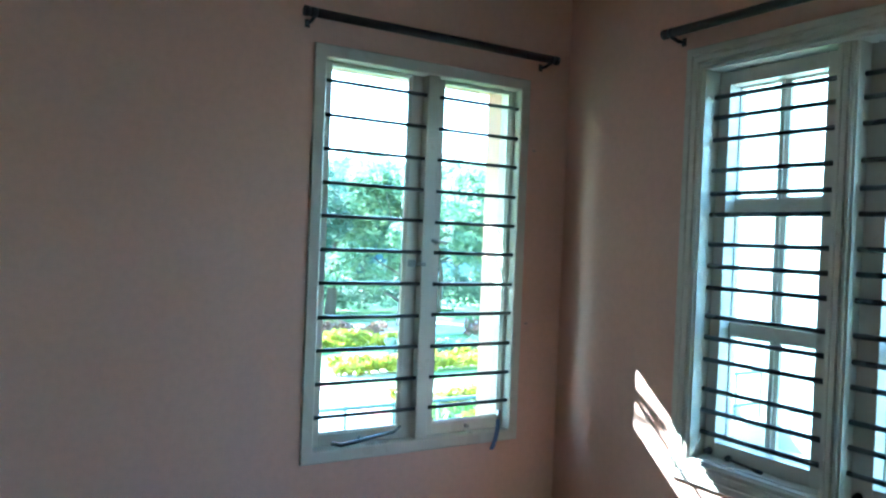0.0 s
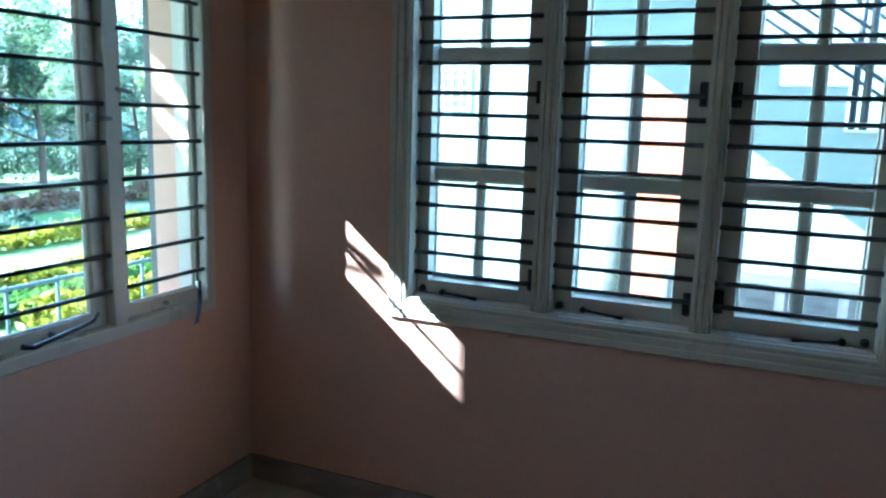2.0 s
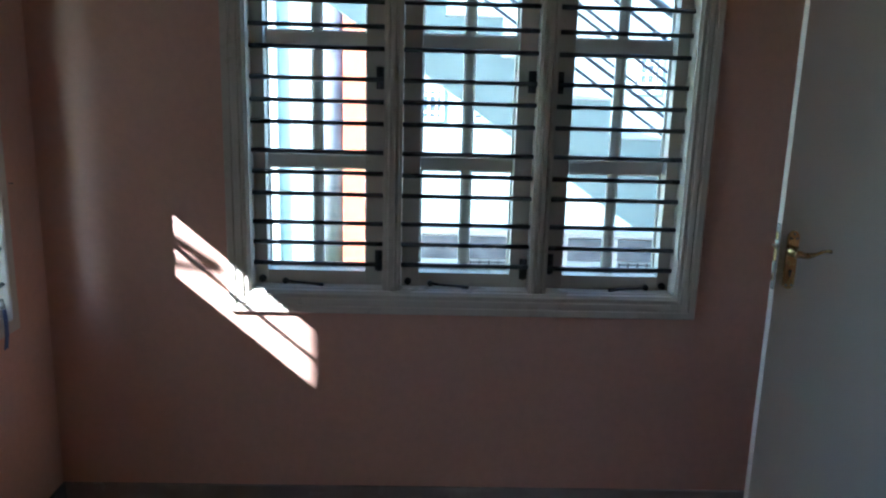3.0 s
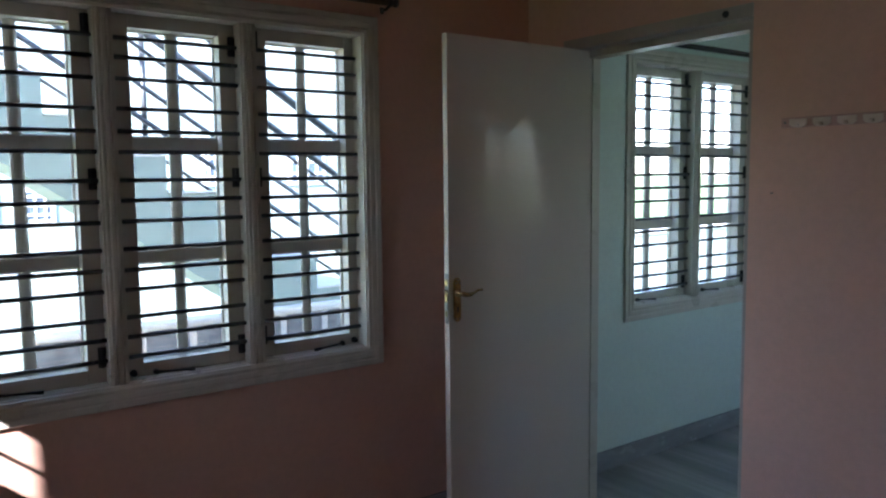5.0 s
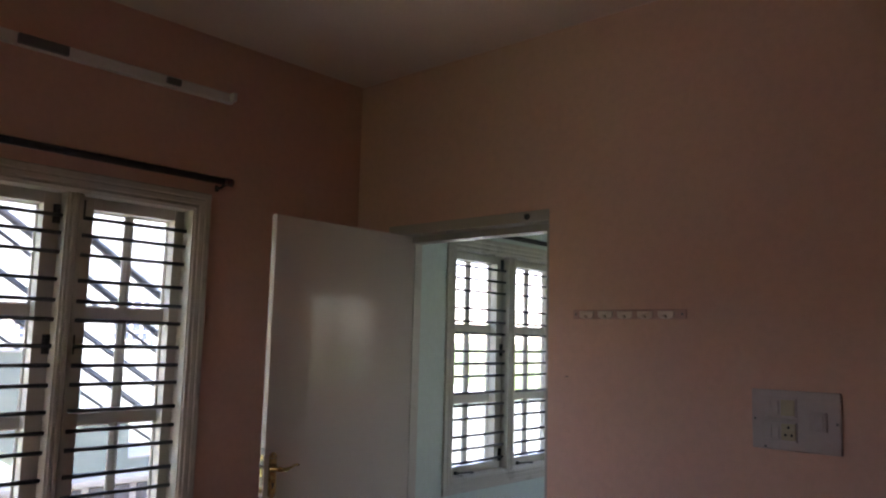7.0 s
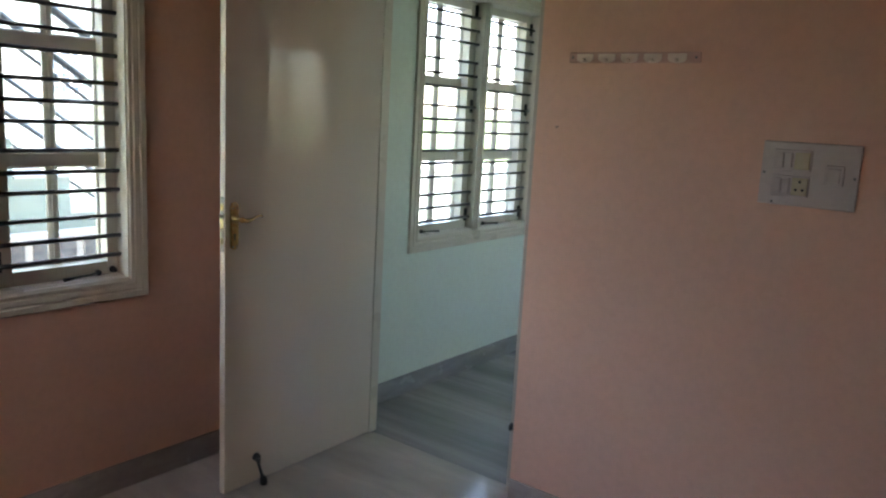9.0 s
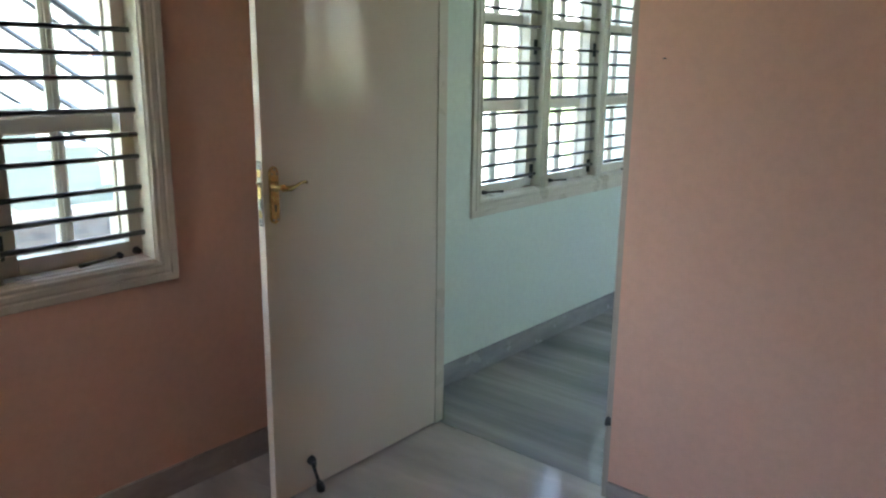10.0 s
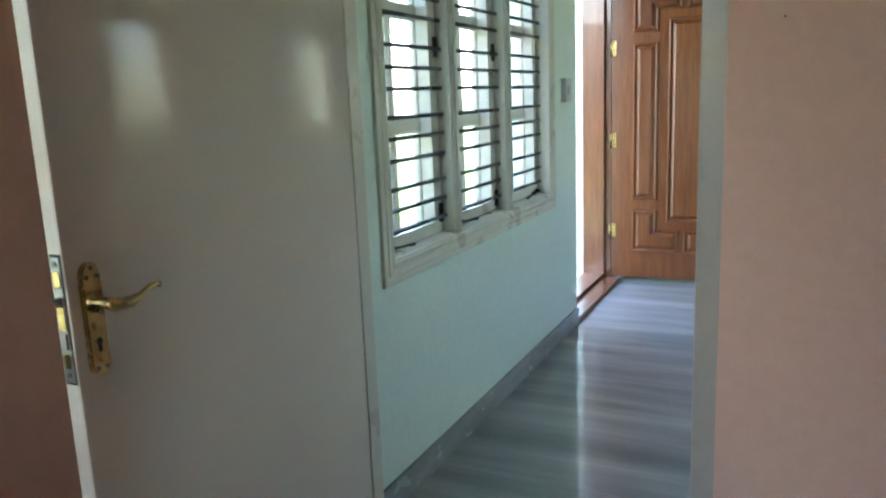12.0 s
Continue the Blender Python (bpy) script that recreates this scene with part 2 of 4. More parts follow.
def prism(bm, outline, axis, lo, hi):
    """A flat outline pushed along an axis: outline in the other two coordinates, in order."""
    def at(p, h):
        return (h, *p) if axis == 0 else (p[0], h, p[1]) if axis == 1 else (*p, h)
    a, b = [bm.verts.new(at(p, lo)) for p in outline], [bm.verts.new(at(p, hi)) for p in outline]
    bm.faces.new(a), bm.faces.new(list(reversed(b)))
    for k in range(len(outline)):
        j = (k + 1) % len(outline)
        bm.faces.new((a[k], b[k], b[j], a[j]))
    bmesh.ops.recalc_face_normals(bm, faces=bm.faces[:])
    return bm


def thing(name, m=None, label="", category="", group="", kind=""):
    ob = new(name)
    ob.empty_display_size = 0.1
    if m is not None:
        ob.matrix_world = m
    return tagged(ob, label, category, group, kind)


def part(name, bm, material, parent=None, label=""):
    me = bpy.data.meshes.new(name)
    bmesh.ops.recalc_face_normals(bm, faces=bm.faces[:])
    bm.to_mesh(me)
    bm.free()
    me.materials.append(material)
    ob = new(name, me)
    ob.parent = parent
    return tagged(ob, label)


def nb():
    return bmesh.new()


def structure(name, bm, material, label, category):
    return tagged(part(name, bm, material), label, category, kind="structure")


# ---- plan ----
NORTH, EAST, SOUTH, HALL_E = 2.50, 2.228, -0.463, 2.135
SOUTH_BACK, WEST, CEIL = -0.60, -1.75, 2.80
OUT_N, OUT_E = 2.73, 2.46
HALL_S = -6.9
DOOR_L, DOOR_R, HEAD = 1.955, 1.095, 2.00      # hinge side, latch side, top of the passage
ENTRY_N, ENTRY_S = -3.22, -4.36

# windows: outer frame a0, a1, z0, z1 in each wall's own axis
WIN_A = (1.165, 2.035, 0.725, 2.092)
WIN_B = (-1.905, -0.35, 0.733, 2.125)
WIN_G = (1.026, 2.80, 0.745, 2.125)


def wall_with_hole(bm, axis, lo, hi, d0, d1, holes, z0=0.0, z1=CEIL + 0.2):
    """A wall along x (axis 0) or y (axis 1) from lo to hi, d0 to d1 thick, with (a0, a1, z0, z1) holes."""
    def put(a0, a1, b0, b1):
        if a1 - a0 > 1e-4 and b1 - b0 > 1e-4:
            if axis == 0:
                box(bm, a0, a1, d0, d1, b0, b1)
            else:
                box(bm, d0, d1, a0, a1, b0, b1)
    at = lo
    for a0, a1, h0, h1 in sorted(holes):
        put(at, a0, z0, z1)
        put(a0, a1, z0, h0)
        put(a0, a1, h1, z1)
        at = a1
    put(at, hi, z0, z1)
    return bm


LAP = 0.05
structure("wall_north", wall_with_hole(nb(), 0, WEST - 0.2, OUT_E, NORTH, OUT_N, [(WIN_A[0] + 0.03, WIN_A[1] - 0.03, WIN_A[2] + 0.03, WIN_A[3] - 0.03)], -1.0),
          PINK, "peach painted plaster wall with a barred casement window", "wall")
structure("wall_east", wall_with_hole(nb(), 1, SOUTH_BACK, NORTH, EAST, OUT_E, [(0.35 + LAP, 1.905 - LAP, WIN_B[2] + LAP, WIN_B[3] - LAP)], -1.0),
          PINK, "peach painted plaster wall with a wide three-bay barred window", "wall")
structure("wall_south", wall_with_hole(nb(), 0, WEST, EAST, SOUTH_BACK + 0.004, SOUTH, [(DOOR_R, DOOR_L + 0.045, 0.0, HEAD + 0.075)]),
          PINK, "peach painted plaster wall with an open doorway", "wall")
structure("wall_west", box(nb(), WEST - 0.2, WEST, SOUTH_BACK, NORTH, 0, CEIL + 0.2), PINK, "plain peach painted plaster wall", "wall")
WEST_WINDOWS = [(-3.95, -2.80, 1.00, 2.06), (-6.35, -5.80, 1.00, 2.06)]
structure("wall_hall_west", wall_with_hole(nb(), 1, HALL_S, SOUTH_BACK, WEST - 0.2, WEST, WEST_WINDOWS), MINT, "pale mint painted hall wall with two windows", "wall")
structure("wall_hall_east", wall_with_hole(nb(), 1, HALL_S, SOUTH_BACK, HALL_E, OUT_E,
          [(-2.80 + LAP, -1.026 - LAP, WIN_G[2] + LAP, WIN_G[3] - LAP), (ENTRY_S, ENTRY_N, 0.0, 2.24)], -1.0),
          MINT, "pale mint painted hall wall with a barred window", "wall")
structure("wall_hall_north", wall_with_hole(nb(), 0, WEST, HALL_E, SOUTH_BACK, SOUTH_BACK + 0.004, [(DOOR_R - 0.045, DOOR_L + 0.045, 0.0, HEAD + 0.075)]),
          MINT, "pale mint painted face of the partition wall", "wall")
structure("wall_hall_south", box(nb(), WEST - 0.2, OUT_E, HALL_S - 0.2, HALL_S, 0, CEIL + 0.2), MINT, "plain pale mint painted wall", "wall")
structure("ceiling", box(nb(), WEST, EAST, SOUTH, NORTH, CEIL, CEIL + 0.15), WHITEWASH, "peach painted flat ceiling", "ceiling")
structure("ceiling_hall", box(nb(), WEST, HALL_E, HALL_S, SOUTH_BACK, CEIL, CEIL + 0.15), paint("hall_ceiling_paint", (0.72, 0.76, 0.72), 0.02, 0.7), "pale painted flat hall ceiling", "ceiling")

# skirting boards
def skirting(name, boxes, label, material=SKIRT):
    bm = nb()
    for b in boxes:
        box(bm, *b, 0.0, 0.10, 0.003)
    return structure(name, bm, material, label, "baseboard")


skirting("baseboard_north", [(WEST, EAST - 0.012, NORTH - 0.012, NORTH)], "grey marble skirting along the north wall")
skirting("baseboard_east", [(EAST - 0.012, EAST, SOUTH, NORTH)], "grey marble skirting below the wide window")
skirting("baseboard_south", [(WEST, DOOR_R - 0.002, SOUTH, SOUTH + 0.012), (DOOR_L + 0.045, EAST - 0.012, SOUTH, SOUTH + 0.012)], "grey marble skirting beside the doorway")
skirting("baseboard_hall", [(HALL_E - 0.012, HALL_E, ENTRY_N + 0.0, SOUTH_BACK)], "dark grey marble skirting along the mint wall", SKIRT_HALL)


# ---- windows ----
MOULD = [(0.0, 0.0), (0.0, -0.010), (0.003, -0.013), (0.022, -0.013), (0.025, -0.009), (0.030, -0.009), (0.033, -0.013), (0.048, -0.013),
         (0.051, -0.008), (0.056, -0.008), (0.060, -0.012), (0.066, -0.012), (0.070, -0.006), (0.075, -0.004), (0.075, 0.150)]
PLAIN = [(0.0, 0.0), (0.0, -0.006), (0.003, -0.009), (0.038, -0.009), (0.042, -0.004), (0.042, 0.120)]


def rounded_bar(bm, a0, a1, d, z, r):
    return tube(bm, [(a0, d, z), (a1, d, z)], r, 8)


def sash(parent, a0, a1, z0, z1, g, d, label, rails=(), muntin=None, deep=0.0):
    """A casement: stiles, rails, glazing bars and panes. g: glass edges (a0, a1, z0, z1); deep: how far the stiles stand in front of the bars."""
    bm = nb()
    t = 0.036
    f = d - deep
    box(bm, a0, g[0], f, d + t, z0, z1, 0.003)
    box(bm, g[1], a1, f, d + t, z0, z1, 0.003)
    box(bm, g[0], g[1], f + 0.001, d + t - 0.001, z0, g[2], 0.002)
    box(bm, g[0], g[1], f + 0.001, d + t - 0.001, g[3], z1, 0.002)
    zs = [g[2], *[v for r in rails for v in r], g[3]]
    for r0, r1 in rails:
        box(bm, g[0], g[1], d + 0.002, d + t - 0.002, r0, r1, 0.003)
    cols = [(g[0], g[1])]
    if muntin is not None:
        m0, m1 = muntin - 0.013, muntin + 0.013
        for lo, hi in zip(zs[::2], zs[1::2]):
            box(bm, m0, m1, d + 0.004, d + t - 0.004, lo, hi, 0.004)
            box(bm, m0 + 0.007, m1 - 0.007, d - 0.002, d + 0.006, lo, hi, 0.002)
        cols = [(g[0], m0), (m1, g[1])]
    # small bead round every pane
    for lo, hi in zip(zs[::2], zs[1::2]):
        for c0, c1 in cols:
            ring_frame(bm, c0, c1, lo, hi, [(0.0, d + 0.006), (0.005, d + 0.008), (0.007, d + 0.016)])
    s = part("sash", bm, CREAM, parent, label)
    for lo, hi in zip(zs[::2], zs[1::2]):
        for c0, c1 in cols:
            p = part("pane", box(nb(), c0 - 0.003, c1 + 0.003, d + 0.016, d + 0.020, lo - 0.003, hi + 0.003), GLASS, s)
            p.visible_shadow = False
    return s


def stay(parent, a, z, d, length, lean):
    """A black casement stay lying along the sill, with its knob."""
    bm = nb()
    tube(bm, [(a, d - 0.006, z + 0.012), (a + 0.25 * length, d - 0.012, z + 0.010), (a + 0.7 * length, d - 0.018, z + 0.004 + lean), (a + length, d - 0.02, z + 0.004)],
         [0.006, 0.004, 0.004, 0.007], 8)
    tube(bm, [(a, d - 0.001, z + 0.012), (a, d - 0.014, z + 0.012)], [0.011, 0.009], 10)
    return part("stay", bm, BLACK_IRON, parent, "black iron casement stay")


def knob(parent, a, z, d):
    bm = tube(nb(), [(a, d + 0.002, z), (a, d - 0.006, z), (a, d - 0.010, z), (a, d - 0.020, z)], [0.013, 0.012, 0.006, 0.009], 12)
    return part("knob", bm, BLACK_IRON, parent, "small black iron knob")


def hinge(parent, a, z, d, h=0.07):
    bm = box(nb(), a - 0.013, a + 0.013, d - 0.004, d + 0.001, z - h / 2, z + h / 2, 0.001)
    tube(bm, [(a, d - 0.006, z - h / 2), (a, d - 0.006, z + h / 2)], 0.006, 8)
    return part("hinge", bm, BLACK_IRON, parent, "dark iron hinge")


BAR_Z = [1.966, 1.900, 1.830, 1.732, 1.657, 1.590, 1.493, 1.425, 1.355, 1.262, 1.192, 1.123, 1.028, 0.958, 0.888]


def wide_window(name, m, o, label):
    """Three bays of paned casements behind iron bars, with a moulded frame."""
    a0, a1, z0, z1 = o
    w = thing(name, m, label, "window", kind="structure")
    part("window_frame", ring_frame(nb(), a0, a1, z0, z1, MOULD), CREAM, w, "cream enamelled moulded frame")
    i0, i1, k0, k1 = a0 + 0.075, a1 - 0.075, z0 + 0.075, z1 - 0.075
    pitch = (i1 - i0 + 0.06) / 3
    bays = [(i0 + k * pitch, i0 + k * pitch + pitch - 0.06) for k in range(3)]
    for (_, e), (s, _) in zip(bays, bays[1:]):
        bm = box(nb(), e, s, 0.012, 0.145, k0, k1, 0.0)
        box(bm, e + 0.008, e + 0.018, 0.004, 0.014, k0, k1, 0.003)
        box(bm, s - 0.018, s - 0.008, 0.004, 0.014, k0, k1, 0.003)
        box(bm, e + 0.022, s - 0.022, 0.000, 0.014, k0, k1, 0.004)
        part("mullion", bm, CREAM, w)
    part("window_sill", box(nb(), i0 + 0.001, i1 - 0.001, 0.02, 0.108, k0 - 0.002, k0 + 0.004, 0.002), CREAM, w)
    d = 0.105
    for n, (b0, b1) in enumerate(bays):
        gl = b0 + (0.042 if n == 0 else 0.060)
        gr = b1 - (0.042 if n == 2 else 0.060)
        s = sash(w, b0 + 0.002, b1 - 0.002, k0 + 0.006, k1 - 0.002, (gl, gr, max(0.861, k0 + 0.05), 2.004), d, "cream casement with six small panes",
                 [(1.205, 1.246), (1.595, 1.640)], (gl + gr) / 2, 0.042)
        for zh in (2.00, 1.50, 0.90) if n != 1 else (1.97, 1.50, 0.88):
            hinge(s, (b1 - 0.014) if n < 2 else (b0 + 0.014), zh, d - 0.042)
        kn = b0 + 0.024 if n < 2 else b1 - 0.024
        knob(s, kn, k0 + 0.022, d - 0.042)
        stay(s, b0 + 0.10 if n < 2 else b1 - 0.08, k0 + 0.004, d - 0.042, 0.13 if n < 2 else -0.13, 0.004)
        for z in BAR_Z:
            part("grille_bar", rounded_bar(nb(), b0 - 0.001, b1 + 0.001, 0.048, z + random.uniform(-0.002, 0.002), 0.0078), GRILLE, w)
    return w


wide_window("window_2", pose(EAST, 0, 0, 0, 0, -90), WIN_B, "cream three-bay casement window with dark horizontal iron bars")
wide_window("window_3", pose(HALL_E, 0, 0, 0, 0, -90), WIN_G, "cream three-bay hall window with dark horizontal iron bars")


def narrow_window():
    a0, a1, z0, z1 = WIN_A
    w = thing("window_1", pose(0, NORTH, 0), "cream two-leaf casement window with dark horizontal iron bars, overlooking the garden", "window", kind="structure")
    part("window_frame", ring_frame(nb(), a0, a1, z0, z1, PLAIN), CREAM, w, "cream enamelled flat frame")
    i0, i1, k0, k1 = a0 + 0.042, a1 - 0.042, z0 + 0.042, z1 - 0.042
    c0, c1 = 1.592, 1.640
    part("mullion", box(nb(), c0, c1, -0.002, 0.110, k0, k1, 0.004), CREAM, w)
    d = 0.030
    for (b0, b1), (g0, g1), n in (((i0, c0), (1.240, 1.543), 0), ((c1, i1), (1.679, 1.975), 1)):
        s = sash(w, b0 + 0.002, b1 - 0.002, k0 + 0.002, k1 - 0.002, (g0, g1, 0.809, 2.042), d, "cream casement with one tall pane")
        for k in range(11):
            part("grille_bar", rounded_bar(nb(), b0 - 0.004, b1 + 0.004, 0.010, 1.978 - 0.1105 * k + random.uniform(-0.002, 0.002), 0.0070), BLACK_IRON, w)
        # catch plate and turn-button near mid height
        bm = box(nb(), (1.552 if n == 0 else 1.646), (1.582 if n == 0 else 1.668), d - 0.008, d, 1.375 if n == 0 else 1.455, 1.40 if n == 0 else 1.475, 0.002)
        tube(bm, [(1.60 if n == 0 else 1.625, -0.012, 1.385 if n == 0 else 1.47), (1.57 if n == 0 else 1.69, d - 0.03, 1.385 if n == 0 else 1.462)], 0.007, 8)
        part("catch", bm, STEEL, s, "worn steel window catch")
        bm = tube(nb(), [((g0 + g1) / 2, d + 0.002, k0 + 0.02), ((g0 + g1) / 2, d - 0.012, k0 + 0.02)], [0.009, 0.006], 10)
        part("knob", bm, STEEL, s)
    bm = tube(nb(), [(1.27, -0.012, 0.790), (1.30, -0.020, 0.782), (1.50, -0.014, 0.806), (1.535, 0.006, 0.818)], [0.008, 0.007, 0.006, 0.005], 8)
    part("stay", bm, BLACK_IRON, w, "black iron casement stay")
    # blue ribbon hanging from the right stay
    bm = tube(nb(), [(1.955, 0.0, 0.835), (1.94, -0.016, 0.815)], [0.010, 0.007], 8)
    part("stay", bm, STEEL, w, "bent steel stay end")
    bm = nb()
    left = [(1.928, -0.020, 0.812), (1.925, -0.024, 0.775), (1.912, -0.030, 0.74), (1.894, -0.034, 0.705)]
    rows = [[bm.verts.new((x + s, y, z)) for s in (0.0, 0.018)] for x, y, z in left]
    back = [[bm.verts.new((x + s, y + 0.003, z)) for s in (0.0, 0.018)] for x, y, z in left]
    for r in (rows, back):
        for p, q in zip(r, r[1:]):
            bm.faces.new((p[0], p[1], q[1], q[0]))
    for p, q, u, v in zip(rows, rows[1:], back, back[1:]):
        bm.faces.new((p[0], q[0], v[0], u[0]))
        bm.faces.new((p[1], q[1], v[1], u[1]))
    bm.faces.new((rows[0][0], rows[0][1], back[0][1], back[0][0]))
    bm.faces.new((rows[-1][0], rows[-1][1], back[-1][1], back[-1][0]))
    part("ribbon", bm, BLUE_CLOTH, w, "short blue ribbon tied to the stay")


narrow_window()


# ---- inner door ----
def inner_door():
    f = thing("door_frame_1", pose(0, 0, 0), "cream enamelled wooden door frame with a dark stop bolt hole", "door frame", kind="structure")
    y0, y1 = SOUTH_BACK - 0.004, SOUTH + 0.003
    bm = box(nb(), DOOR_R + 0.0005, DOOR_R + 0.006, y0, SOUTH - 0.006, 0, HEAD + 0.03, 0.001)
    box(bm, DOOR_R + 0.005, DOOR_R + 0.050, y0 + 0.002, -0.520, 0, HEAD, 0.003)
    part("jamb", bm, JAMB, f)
    bm = box(nb(), DOOR_L, DOOR_L + 0.045, y0, y1, 0, HEAD + 0.03, 0.002)
    box(bm, DOOR_L - 0.041, DOOR_L, y0 + 0.002, -0.553, 0, HEAD, 0.002)
    part("jamb", bm, CREAM, f)
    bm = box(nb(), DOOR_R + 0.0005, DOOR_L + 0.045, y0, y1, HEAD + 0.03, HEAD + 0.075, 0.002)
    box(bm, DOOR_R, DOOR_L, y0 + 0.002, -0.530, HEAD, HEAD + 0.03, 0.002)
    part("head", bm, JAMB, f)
    bm = tube(nb(), [(1.20, y1 - 0.01, HEAD + 0.052), (1.20, y1 + 0.006, HEAD + 0.052)], [0.013, 0.012], 12)
    part("bolt_keep", bm, RUBBER, f, "small black bolt keep")
    part("strike_plate", box(nb(), DOOR_R + 0.004, DOOR_R + 0.009, -0.512, -0.486, 1.03, 1.12, 0.001), STEEL, f, "worn steel strike plate")
    bm = tube(nb(), [(DOOR_R + 0.004, -0.50, 0.285), (DOOR_R + 0.025, -0.50, 0.285), (DOOR_R + 0.035, -0.50, 0.285)], [0.012, 0.012, 0.017], 10)
    part("catch", bm, RUBBER, f, "black door catch")

    # leaf, open at a right angle to its wall
    hx, hy, turn = 1.946, -0.545, -0.9
    dr = thing("door_1", pose(hx, hy, 0, 0, 0, turn * -1), "open cream enamelled flush door with brass lever handle", "door", kind="structure")
    # local: y along the leaf from the hinge, x = 0 the far face, x = -0.034 the near face
    X0, X1, W, H = -0.034, -0.005, 0.792, 2.030
    leaf = part("leaf", box(nb(), X0, X1, 0.0, W, 0.008, H, 0.0025), LEAF_PAINT, dr, "glossy cream enamelled flush leaf")
    for z in (0.22, 1.02, 1.82):
        bm = tube(nb(), [(0.006, -0.004, z - 0.05), (0.006, -0.004, z + 0.05)], 0.007, 8)
        part("hinge", bm, STEEL, dr, "steel butt hinge")
    # lock face on the free edge
    lf = part("lock_face", box(nb(), X0 + 0.0055, X1 - 0.0055, W - 0.001, W + 0.002, 0.9335, 1.1205, 0.001), STEEL, dr, "steel mortise lock face plate")
    part("latch_bolt", prism(nb(), [(W + 0.001, 1.062), (W + 0.014, 1.062), (W + 0.001, 1.045)], 0, X0 + 0.010, X1 - 0.010), STEEL, lf)
    part("brass_insert", box(nb(), X0 + 0.0075, X1 - 0.0075, W + 0.001, W + 0.0035, 1.076, 1.100, 0.001), BRASS, lf, "brass lock insert")
    part("brass_insert", box(nb(), X0 + 0.0075, X1 - 0.0075, W + 0.001, W + 0.0035, 1.012, 1.047, 0.001), BRASS, lf, "brass lock insert")
    part("dead_bolt", box(nb(), X0 + 0.009, X1 - 0.009, W + 0.001, W + 0.005, 0.984, 1.008, 0.001), STEEL, lf)
    part("brass_insert", box(nb(), X0 + 0.009, X1 - 0.009, W + 0.001, W + 0.003, 0.955, 0.978, 0.001), BRASS, lf, "brass lock insert")
    for z in (0.945, 1.110):
        part("screw", tube(nb(), [((X0 + X1) / 2, W, z), ((X0 + X1) / 2, W + 0.0035, z)], 0.004, 8), GREY_PLASTIC, lf)
    part("recess_line", box(nb(), X0 + 0.0035, X1 - 0.0035, W - 0.002, W + 0.0009, 0.930, 1.124, 0.0004), RUBBER, lf, "dark line round the lock plate")

    # handle plate with rounded ends, lever, keyhole
    hyl = 0.755
    outline = []
    for k in range(13):
        t = math.pi * k / 12
        outline.append((hyl + 0.0172 * math.cos(t), 1.085 + 0.022 * math.sin(t)))
    for k in range(13):
        t = math.pi + math.pi * k / 12
        outline.append((hyl + 0.0172 * math.cos(t), 0.952 + 0.018 * math.sin(t)))
    bm = prism(nb(), outline, 0, X0 - 0.006, X0)
    inner = [(hyl + (y - hyl) * 0.86, 1.02 + (z - 1.02) * 0.96) for y, z in outline]
    prism(bm, inner, 0, X0 - 0.008, X0 - 0.005)
    plate = part("handle_plate", bm, BRASS, dr, "brass backplate with rounded ends")
    rose = tube(nb(), [(X0 - 0.006, hyl, 1.047), (X0 - 0.012, hyl, 1.047), (X0 - 0.016, hyl, 1.047), (X0 - 0.040, hyl, 1.047), (X0 - 0.050, hyl, 1.047)],
                [0.016, 0.016, 0.009, 0.009, 0.011], 14)
    lev = [(X0 - 0.045, hyl + 0.004, 1.047), (X0 - 0.048, hyl - 0.012, 1.044), (X0 - 0.048, hyl - 0.030, 1.043), (X0 - 0.047, hyl - 0.050, 1.048),
           (X0 - 0.045, hyl - 0.069, 1.055), (X0 - 0.043, hyl - 0.084, 1.057), (X0 - 0.041, hyl - 0.094, 1.054)]
    tube(rose, lev, [0.008, 0.0095, 0.0085, 0.0050, 0.0044, 0.0048, 0.0056], 12)
    part("lever", rose, BRASS, plate, "curved brass lever")
    bm = tube(nb(), [(X0 - 0.007, hyl, 0.988), (X0 - 0.009, hyl, 0.988)], 0.005, 10)
    box(bm, X0 - 0.009, X0 - 0.007, hyl - 0.003, hyl + 0.003, 0.972, 0.988)
    part("keyhole", bm, RUBBER, plate, "black keyhole")
    for y, z in ((-0.009, 1.085), (0.009, 1.085), (-0.008, 0.947), (0.008, 0.947), (0.0, 1.098)):
        part("screw", tube(nb(), [(X0 - 0.007, hyl + y, z), (X0 - 0.009, hyl + y, z)], 0.0035, 8), GREY_PLASTIC, plate)
    # flip-down door stop near the floor
    bm = tube(nb(), [(X0 + 0.001, 0.645, 0.110), (X0 - 0.014, 0.645, 0.107)], [0.017, 0.014], 12)
    ds = part("door_stop", bm, BLACK_IRON, dr, "black flip-down door stop")
    bm = tube(nb(), [(X0 - 0.016, 0.645, 0.105), (X0 - 0.022, 0.648, 0.085), (X0 - 0.030, 0.640, 0.045), (X0 - 0.034, 0.637, 0.032)], [0.010, 0.006, 0.006, 0.008], 10)
    part("arm", bm, BLACK_IRON, ds)
    bm = tube(nb(), [(X0 - 0.033, 0.638, 0.036), (X0 - 0.036, 0.635, 0.018), (X0 - 0.037, 0.634, 0.004)], [0.011, 0.015, 0.014], 12)
    part("rubber_foot", bm, RUBBER, ds)


inner_door()


